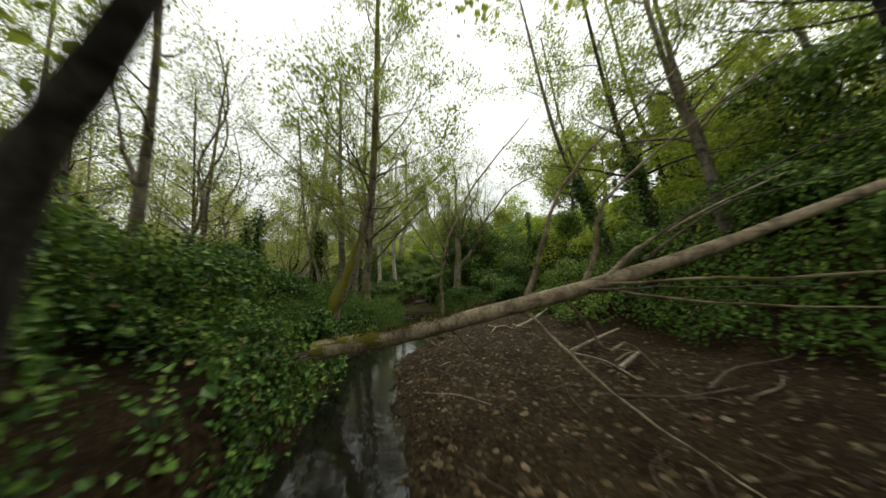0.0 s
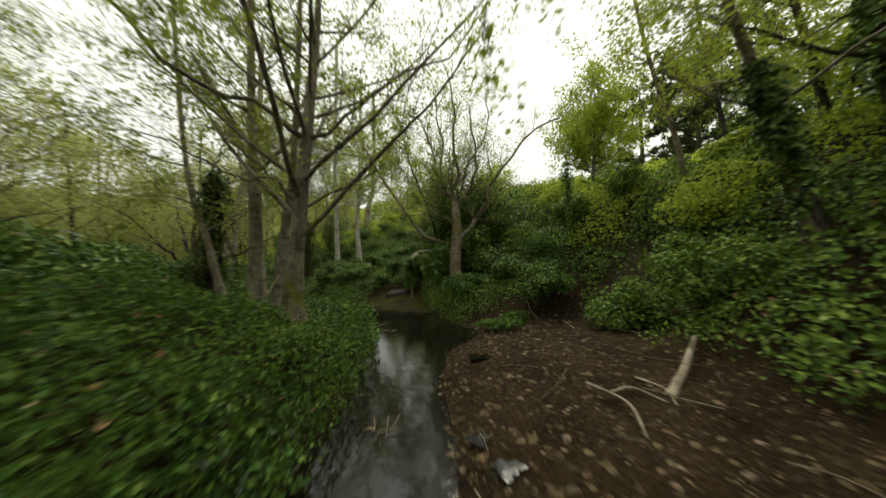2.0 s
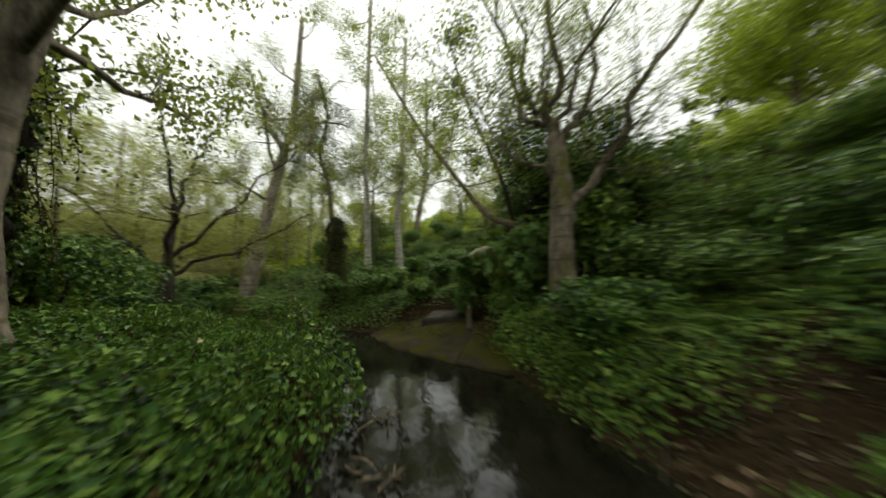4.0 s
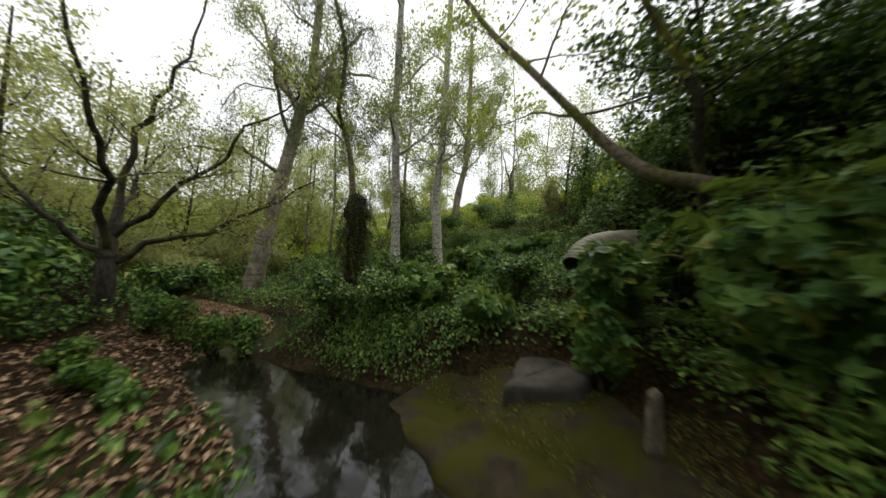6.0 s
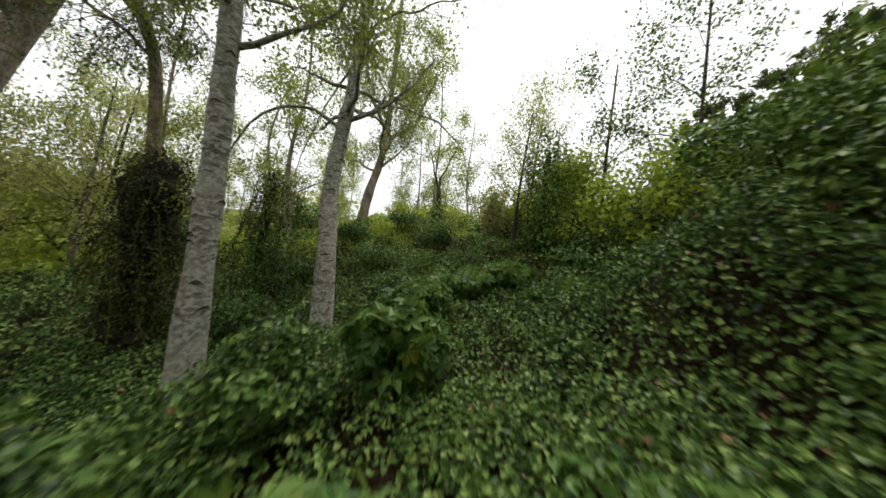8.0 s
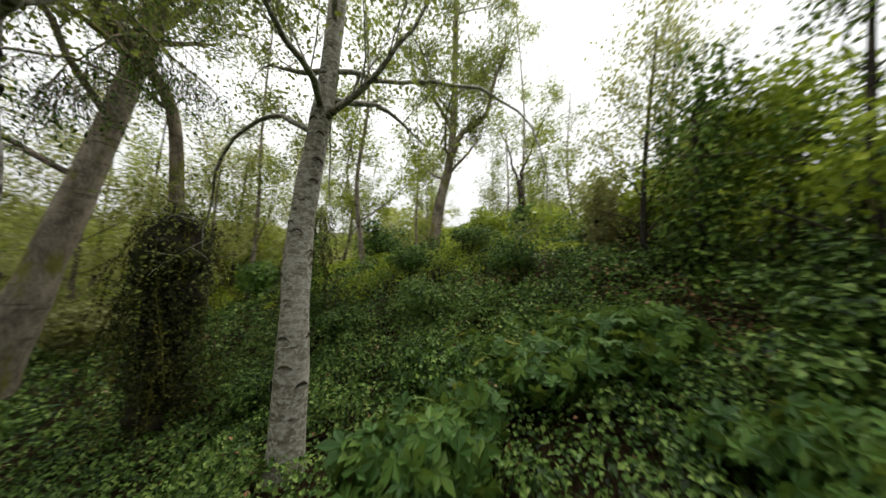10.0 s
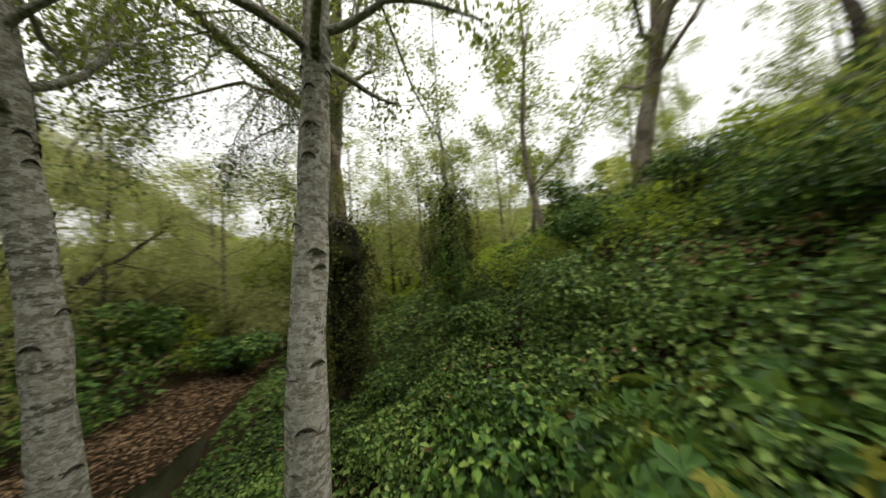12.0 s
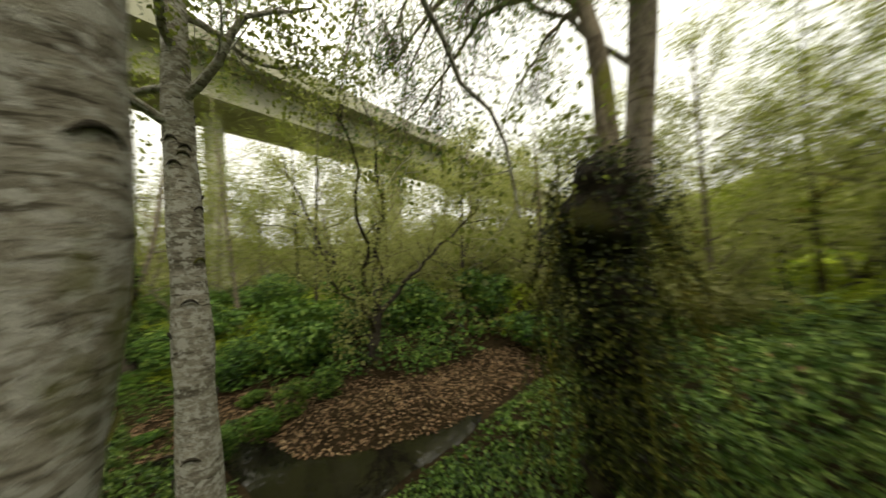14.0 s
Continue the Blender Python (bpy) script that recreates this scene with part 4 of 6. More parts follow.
# right bank: ivy-clad leaning stand
for k, (x, y, lx, r) in enumerate(((3.75, 6.2, -1.5, 0.085), (4.6, 5.9, -1.0, 0.11), (5.3, 5.2, -0.7, 0.11), (6.2, 7.4, -1.0, 0.08), (4.9, 8.6, -1.2, 0.06), (6.0, 3.2, -0.4, 0.12), (4.4, 4.2, -0.9, 0.09), (5.0, 2.4, -0.5, 0.08), (7.6, 5.0, -0.6, 0.1), (7.0, 9.4, -0.8, 0.07))):
    z = gz(x, y)
    make_tree("hillside_tree", 50 + k, [(x, y, z - 0.15), (x + lx * 0.2, y + 0.05, z + 1.2), (x + lx * 0.65, y + 0.1, z + 3.2), (x + lx, y + 0.3, z + 7)], r, 0.025, BARK_DARK if k % 2 else BARK_GREY, CROWN,
              "leaning alder on the steep hillside with ivy at its foot", auto=15, auto_from=0.35, limb_length=2.3, leaves=5600, level=1, leaf_size=0.048, twigs=6, group="hillside alders")
    if k in (0, 1):
        ivy_column("ivy_sheath", 150 + k, [(x + 0.05, y, z), (x + lx * 0.2, y + 0.05, z + 1.2), (x + lx * 0.42, y + 0.07, z + 2.1)], r + 0.16, "dark ivy climbing a leaning hillside trunk", 1500, 0.07, IVY, 0.4, r + 0.01)
# leaning trees behind the hummock
make_tree("leaning_tree", 61, [(1.5, 12.2, 1.35), (0.8, 12.15, 1.6), (0.2, 12.2, 1.78), (-0.15, 12.32, 1.93), (-0.42, 12.45, 2.23), (-0.62, 12.55, 2.54), (-1.11, 12.79, 3.31), (-1.62, 13.04, 4.13), (-2.7, 13.5, 6.2)], 0.078, 0.03, BARK_MOSS, CROWN,
          "mossy trunk leaning far out over the creek from the bank", auto=9, auto_from=0.62, limb_length=1.8, leaves=2600, level=1, leaf_size=0.045, twigs=7, foot=False)
make_tree("leaning_tree", 62, [(0.45, 12.5, 1.2), (0.18, 12.3, 1.95), (0.04, 12.05, 2.4), (-0.2, 12.1, 3.1), (-0.6, 12.2, 4.2), (-0.9, 12.3, 5.6)], 0.045, 0.02, BARK_DARK, BRAMBLE,
          "thin dark stem leaning out from the bank", auto=9, auto_from=0.4, limb_length=1.4, leaves=3000, level=1, leaf_size=0.05, foot=False)
make_tree("bank_tree", 64, [(1.55, 13.2, 1.7), (1.5, 13.1, 2.3), (1.4, 13.0, 2.8), (1.3, 12.9, 3.3)], 0.05, 0.02, BARK_DARK, BRAMBLE, "ivy-choked small tree on the steep bank above the drain",
          auto=14, auto_from=0.15, limb_length=1.1, rise=0.2, twigs=7, leaves=5500, level=1, leaf_size=0.055, spread=0.25)
make_tree("bank_tree", 66, [(0.85, 12.95, 1.5), (0.75, 12.9, 2.3), (0.6, 12.85, 3.0), (0.5, 12.8, 3.9)], 0.045, 0.018, BARK_DARK, BRAMBLE, "ivy-choked small tree on the steep bank above the drain",
          auto=14, auto_from=0.25, limb_length=1.1, rise=0.3, twigs=7, leaves=5500, level=1, leaf_size=0.055, spread=0.22)
make_tree("bank_tree", 65, [(1.9, 11.9, 1.4), (1.85, 12.0, 2.1), (1.75, 12.1, 2.7), (1.7, 12.2, 3.3)], 0.045, 0.02, BARK_DARK, BRAMBLE, "ivy-choked small tree on the steep bank above the drain",
          auto=14, auto_from=0.2, limb_length=1.2, rise=0.5, twigs=7, leaves=5000, level=1, leaf_size=0.055, spread=0.25)
# mossy limbs arching over the water from the ivy stump
make_tree("arching_tree", 63, [(-5.5, 17.1, 0.5), (-5.55, 17.12, 2.5), (-5.75, 17.1, 4.3), (-5.8, 16.8, 4.95), (-5.6, 16.2, 5.2), (-5.05, 15.5, 5.45), (-4.5, 14.6, 5.6), (-4.1, 13.4, 5.8)], 0.1, 0.03, BARK_MOSS, BRAMBLE, "mossy tree arching over the bar with hanging twigs",
          limbs=[(4.9, [(-6.0, 16.0, 5.3), (-6.3, 15.2, 5.3), (-6.5, 14.4, 4.7), (-6.5, 14.0, 3.9)], 0.035), (5.3, [(-5.5, 15.6, 5.2), (-5.6, 15.1, 4.6), (-5.7, 14.8, 3.9)], 0.022), (5.5, [(-5.0, 14.9, 5.3), (-5.1, 14.5, 4.7), (-5.2, 14.3, 4.1)], 0.02),
                 (4.5, [(-6.3, 16.7, 4.9), (-6.9, 16.2, 5.0), (-7.3, 15.6, 4.4)], 0.03), (5.1, [(-5.3, 16.2, 4.8), (-5.2, 15.9, 4.3), (-5.2, 15.8, 3.7)], 0.015)],
          auto=9, auto_from=0.6, limb_length=2.2, rise=-0.35, twigs=16, leaves=11000, level=2, leaf_size=0.042, hang=1.4, wide=0.24, spread=0.2, foot=False)
# white alders past the bend
make_tree("white_alder", 71, [(-2.82, 16.18, 0.6), (-2.87, 16.24, 1.78), (-2.94, 16.33, 2.65), (-2.9, 16.4, 3.5), (-2.82, 16.46, 4.6), (-2.7, 16.7, 9.5)], 0.124, 0.07, BARK_ALDER, GUM,
          "straight alder with pale grey bark ringed by dark branch scars",
          limbs=[(3.42, [(-3.3, 16.4, 3.75), (-3.9, 16.5, 3.7), (-4.3, 16.6, 3.2), (-4.5, 16.7, 2.6)], 0.028), (4.15, [(-2.3, 16.9, 4.35), (-1.5, 17.5, 4.4), (-0.9, 17.9, 3.9), (-0.7, 18.1, 3.2)], 0.026), (5.0, [(-2.2, 16.3, 5.3), (-1.2, 16.0, 5.6)], 0.03),
                 (4.5, [(-3.3, 17.1, 4.5), (-3.8, 17.8, 4.0), (-4.2, 18.4, 3.4), (-4.3, 18.6, 2.9)], 0.018)],
          auto=10, auto_from=0.62, limb_length=2.2, rise=0.3, leaves=11000, level=2, leaf_size=0.038, group="white alders", hang=0.4, twigs=7, knots=22)
make_tree("white_alder", 72, [(-3.46, 15.1, 0.5), (-3.46, 15.06, 1.6), (-3.46, 15.02, 2.45), (-3.46, 14.95, 3.3), (-3.46, 14.88, 4.6), (-3.3, 14.8, 9.5)], 0.108, 0.06, BARK_ALDER, GUM,
          "slim upright alder with pale scarred bark above the creek", auto=10, auto_from=0.6, limb_length=2.2, rise=0.3, leaves=11000, level=2, leaf_size=0.038, group="white alders", hang=0.4, twigs=7, knots=20)
# gums
make_tree("gum_tree", 81, [(-8.75, 16.9, -0.1), (-8.6, 17.1, 1.5), (-8.4, 17.4, 3.4), (-8.0, 17.7, 6.0), (-7.7, 17.8, 7.4), (-7.5, 17.9, 12)], 0.3, 0.1, BARK_GUM, GUM,
          "big leaning gum with mottled brown bark and mossy limbs",
          limbs=[(6.2, [(-7.3, 17.5, 6.7), (-6.2, 17.3, 7.0), (-5.0, 17.2, 6.6)], 0.1), (5.9, [(-8.6, 17.4, 7.4), (-9.2, 17.0, 9.0)], 0.13), (4.0, [(-9.4, 16.7, 4.6), (-10.8, 16.0, 4.4)], 0.06), (5.2, [(-8.0, 16.6, 6.2), (-7.2, 15.6, 6.6), (-6.4, 14.8, 6.2), (-5.9, 14.3, 5.2)], 0.06),
                 (6.9, [(-7.0, 18.2, 8.4), (-6.0, 18.6, 9.6)], 0.09)],
          auto=9, auto_from=0.6, limb_length=3.2, twigs=10, leaves=17000, level=2, leaf_size=0.075, hang=0.9, wide=0.2, spread=0.22, foot=False)
make_tree("gum_tree", 82, [(-3.5, 22.0, 2.2), (-3.3, 22.1, 4.2), (-2.9, 22.2, 6.5), (-2.8, 22.3, 12.0)], 0.2, 0.07, BARK_GUM, GUM, "tall gum with two pale upper limbs on the mound",
          limbs=[(5.9, [(-2.4, 22.2, 7.0), (-1.7, 22.2, 7.8), (-1.4, 22.2, 9.2)], 0.1), (6.6, [(-3.5, 22.2, 8.0), (-4.0, 22.2, 10)], 0.08)],
          auto=10, auto_from=0.5, limb_length=3.0, twigs=8, leaves=20000, level=2, leaf_size=0.09, hang=0.9, wide=0.2, spread=0.25)
make_tree("dead_tree", 83, [(-1.0, 21.3, 2.4), (-1.0, 21.3, 4.2), (-1.05, 21.35, 4.7)], 0.085, 0.06, BARK_DARK, CROWN, "dead forked trunk draped with ivy on the mound",
          limbs=[(4.6, [(-1.3, 21.4, 5.4), (-1.5, 21.4, 6.4)], 0.035), (4.6, [(-0.7, 21.4, 5.5), (-0.3, 21.4, 6.6)], 0.035)], auto=0, leaves=350, level=1, leaf_size=0.05)
for k, (x, y, hh) in enumerate(((0.5, 18.8, 3.4), (1.5, 17.3, 4.2), (1.2, 19.6, 3.6), (2.3, 16.2, 4.4))):
    z = gz(x, y)
    make_tree("tangled_tree", 86 + k, [(x, y, z - 0.1), (x + 0.1, y, z + hh * 0.4), (x + 0.35, y - 0.1, z + hh)], 0.05, 0.015, BARK_DARK, (BRUSH, HEDGE)[k % 2], "small tree tangled with dark hanging vines", auto=16, auto_from=0.15, limb_length=1.7, rise=0.9, twigs=8, leaves=3500, level=1, leaf_size=0.05, spread=0.2, hang=0.6, group="tangled trees")
# spreading many-stemmed tree behind the silt bar
make_tree("spreading_tree", 84, [(-6.95, 12.68, 0.4), (-6.95, 12.73, 1.0), (-7.05, 12.78, 1.5)], 0.14, 0.09, BARK_DARK, BRUSH, "low spreading tree with dark tangled limbs behind the silt bar",
          limbs=[(1.0, [(-6.25, 13.28, 1.5), (-5.55, 13.68, 1.9), (-4.85, 14.28, 2.6)], 0.05), (1.2, [(-6.55, 12.38, 2.2), (-6.15, 11.98, 3.2), (-5.95, 11.58, 4.6)], 0.06), (1.3, [(-7.55, 13.28, 2.1), (-8.25, 13.88, 2.8), (-8.75, 14.58, 3.8)], 0.06),
                 (1.4, [(-7.05, 12.98, 2.8), (-6.85, 13.18, 4.2), (-6.55, 13.48, 5.6)], 0.06), (1.1, [(-7.45, 12.18, 1.9), (-8.15, 11.58, 2.8)], 0.05), (1.4, [(-6.45, 13.28, 2.4), (-5.75, 13.88, 3.3), (-5.15, 14.18, 4.4)], 0.05)],
          auto=0, limb_length=2.2, twigs=11, leaves=6500, level=2, leaf_size=0.05, hang=0.4, spread=0.15, foot=False)

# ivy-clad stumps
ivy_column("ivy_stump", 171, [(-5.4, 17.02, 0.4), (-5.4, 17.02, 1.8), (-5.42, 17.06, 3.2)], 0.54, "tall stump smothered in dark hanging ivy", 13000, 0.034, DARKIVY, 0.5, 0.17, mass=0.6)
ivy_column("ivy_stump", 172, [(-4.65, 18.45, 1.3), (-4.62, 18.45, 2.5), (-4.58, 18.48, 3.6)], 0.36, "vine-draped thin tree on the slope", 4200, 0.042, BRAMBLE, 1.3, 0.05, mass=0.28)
ivy_column("ivy_stump", 173, [(-3.8, 5.6, 0.9), (-3.8, 5.6, 1.9), (-3.75, 5.6, 2.8)], 0.17, "ivy-wrapped dead stem above the brambles", 1500, 0.045, IVY, 1.2, 0.05)
ivy_column("ivy_stump", 174, [(-4.3, 6.0, 0.9), (-4.3, 6.0, 2.0), (-4.3, 6.0, 2.7)], 0.13, "ivy-wrapped dead stem above the brambles", 1000, 0.045, IVY, 1.2, 0.04)
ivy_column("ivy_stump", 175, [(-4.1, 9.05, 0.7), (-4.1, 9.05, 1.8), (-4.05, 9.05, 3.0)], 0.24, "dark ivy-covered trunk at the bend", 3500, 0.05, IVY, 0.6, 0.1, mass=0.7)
ivy_column("ivy_stump", 176, [(-1.0, 21.3, 2.5), (-1.0, 21.3, 3.4), (-1.0, 21.3, 4.2)], 0.35, "ivy skirt round the dead forked trunk", 1500, 0.09, IVY, 0.9, 0.09)
ivy_column("ivy_stump", 177, [(0.9, 18.2, 2.0), (0.9, 18.2, 3.6), (1.1, 18.2, 5.2)], 0.6, "vine-draped small tree on the slope", 5000, 0.06, HEDGE, 1.2, 0.07)
ivy_column("ivy_stump", 178, [(0.2, 19.6, 2.4), (0.2, 19.6, 3.4), (0.25, 19.6, 4.2)], 0.4, "vine-draped small tree on the slope", 2800, 0.08, BRUSH, 1.2, 0.07)
ivy_column("ivy_stump", 179, [(3.1, 9.9, 2.2), (3.1, 9.9, 2.8), (3.1, 9.9, 3.5)], 0.14, "short ivy-topped post on the bank", 600, 0.06, IVY, 0.9, 0.05)

# background stand of thin gums and alders
r = np.random.default_rng(90)
for k in range(28):
    if k < 16:
        x, y = r.uniform(-16, 3), r.uniform(27, 40)
    elif k < 20:
        x, y = ((-5.4, 21.8), (-7.4, 23.5), (-0.6, 25.5), (-9.2, 21.5))[k - 16]
    else:
        x, y = r.uniform(-28, -10.5), r.uniform(-2, 26)
    z, hgt, lean = gz(x, y), r.uniform(7, 12), r.normal(0, 0.6)
    west = k >= 20
    if west:
        hgt *= 0.55
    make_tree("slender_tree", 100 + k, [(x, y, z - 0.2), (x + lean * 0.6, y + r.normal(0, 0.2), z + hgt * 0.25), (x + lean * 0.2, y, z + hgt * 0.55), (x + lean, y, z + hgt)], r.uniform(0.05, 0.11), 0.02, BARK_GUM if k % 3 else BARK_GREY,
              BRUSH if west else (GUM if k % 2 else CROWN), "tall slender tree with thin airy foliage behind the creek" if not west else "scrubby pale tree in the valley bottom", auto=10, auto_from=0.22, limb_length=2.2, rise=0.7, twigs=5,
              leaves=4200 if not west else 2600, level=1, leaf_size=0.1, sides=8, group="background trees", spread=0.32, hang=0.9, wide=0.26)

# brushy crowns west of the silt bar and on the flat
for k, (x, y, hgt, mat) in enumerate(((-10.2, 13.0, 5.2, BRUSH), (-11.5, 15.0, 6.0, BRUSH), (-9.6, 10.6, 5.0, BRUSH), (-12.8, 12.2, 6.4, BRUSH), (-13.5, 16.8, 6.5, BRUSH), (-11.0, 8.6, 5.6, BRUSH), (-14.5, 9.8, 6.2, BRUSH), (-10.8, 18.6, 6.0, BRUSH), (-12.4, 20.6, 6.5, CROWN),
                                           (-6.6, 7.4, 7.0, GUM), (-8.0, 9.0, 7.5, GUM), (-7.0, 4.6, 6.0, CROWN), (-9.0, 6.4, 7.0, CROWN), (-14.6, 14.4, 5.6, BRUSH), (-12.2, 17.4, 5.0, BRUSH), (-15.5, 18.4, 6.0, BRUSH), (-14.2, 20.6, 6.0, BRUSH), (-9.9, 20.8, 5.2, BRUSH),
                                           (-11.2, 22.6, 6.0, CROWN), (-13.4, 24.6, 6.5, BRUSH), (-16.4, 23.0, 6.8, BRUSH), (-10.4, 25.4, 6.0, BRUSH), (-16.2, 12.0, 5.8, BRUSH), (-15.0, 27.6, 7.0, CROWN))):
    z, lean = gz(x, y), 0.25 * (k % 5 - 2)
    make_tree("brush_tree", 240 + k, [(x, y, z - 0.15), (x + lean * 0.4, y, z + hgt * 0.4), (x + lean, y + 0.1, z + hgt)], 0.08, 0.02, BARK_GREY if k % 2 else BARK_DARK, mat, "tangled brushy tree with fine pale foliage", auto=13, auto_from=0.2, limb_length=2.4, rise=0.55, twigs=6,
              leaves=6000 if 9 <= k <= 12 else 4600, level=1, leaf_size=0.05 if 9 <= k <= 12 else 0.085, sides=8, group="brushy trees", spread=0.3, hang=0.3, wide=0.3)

r = np.random.default_rng(92)
for k in range(18):
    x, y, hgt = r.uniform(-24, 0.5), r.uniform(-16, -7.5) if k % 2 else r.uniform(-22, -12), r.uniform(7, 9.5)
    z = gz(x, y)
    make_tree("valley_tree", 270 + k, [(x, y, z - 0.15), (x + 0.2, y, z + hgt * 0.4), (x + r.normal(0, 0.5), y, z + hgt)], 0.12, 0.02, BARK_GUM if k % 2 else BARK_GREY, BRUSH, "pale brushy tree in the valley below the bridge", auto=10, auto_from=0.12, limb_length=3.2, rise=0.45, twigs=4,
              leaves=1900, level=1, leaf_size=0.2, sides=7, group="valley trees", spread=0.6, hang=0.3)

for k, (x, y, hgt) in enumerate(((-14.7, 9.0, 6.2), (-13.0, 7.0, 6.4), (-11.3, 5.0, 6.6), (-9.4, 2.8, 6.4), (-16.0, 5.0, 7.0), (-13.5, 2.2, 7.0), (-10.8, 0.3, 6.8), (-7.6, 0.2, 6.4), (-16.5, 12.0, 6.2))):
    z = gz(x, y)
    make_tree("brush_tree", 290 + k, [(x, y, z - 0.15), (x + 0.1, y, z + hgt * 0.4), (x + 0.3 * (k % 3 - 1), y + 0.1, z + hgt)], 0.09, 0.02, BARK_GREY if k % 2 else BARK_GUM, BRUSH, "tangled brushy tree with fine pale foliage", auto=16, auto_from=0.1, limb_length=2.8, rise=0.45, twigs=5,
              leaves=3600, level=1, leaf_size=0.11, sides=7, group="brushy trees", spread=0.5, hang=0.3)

# hill trees: one yellow-green, dark conifers above
z = gz(6.9, 14.0)
make_tree("spring_tree", 85, [(6.6, 14.0, z - 0.1), (6.7, 14.0, z + 1.4), (6.9, 14.1, z + 3.8)], 0.1, 0.03, BARK_GREY, BRIGHT, "round yellow-green tree in fresh leaf on the hill", auto=24, auto_from=0.25, limb_length=2.5, rise=0.5, twigs=8, leaves=20000, level=1,
          leaf_size=0.08, spread=0.3, group="hill trees")
for k, (x, y, s, mat) in enumerate(((17.5, 15.0, 6.5, CROWN), (20, 19.5, 8.0, CROWN), (24, 24.0, 8.5, BRIGHT), (5.5, 25, 3, CROWN), (8, 30, 5, BRIGHT), (22, 13, 8, CROWN), (3.5, 27.5, 3.0, CROWN), (15, 9.0, 5.5, CROWN))):
    z = gz(x, y)
    make_tree("hill_tree", 180 + k, [(x, y, z - 0.1), (x, y, z + s * 0.4), (x, y + 0.2, z + s)], 0.12, 0.03, BARK_GREY, mat, "leafy tree in soft spring green on the hill", auto=16, auto_from=0.25, limb_length=s * 0.55, rise=0.6, twigs=6, leaves=4500, level=1,
              leaf_size=0.13, spread=0.35, group="hill trees")
for k, (x, y, s) in enumerate(((15.0, 25.0, 7.0), (17.5, 23.5, 8.0), (20.0, 22.0, 9.5), (18.2, 19.8, 8.0), (22.5, 24.5, 10), (21.5, 18.5, 9.5))):
    z = gz(x, y)
    make_tree("conifer", 200 + k, [(x, y, z - 0.1), (x, y, z + s * 0.5), (x, y, z + s)], 0.2, 0.03, BARK_DARK, DARKC, "dark conifer on the hill top", auto=20, auto_from=0.08, limb_length=s * 0.42, rise=0.05, twigs=4, leaves=6500, level=1,
              leaf_size=0.26, spread=0.22, wide=0.25, group="hill conifers", reach_scale=0.3)

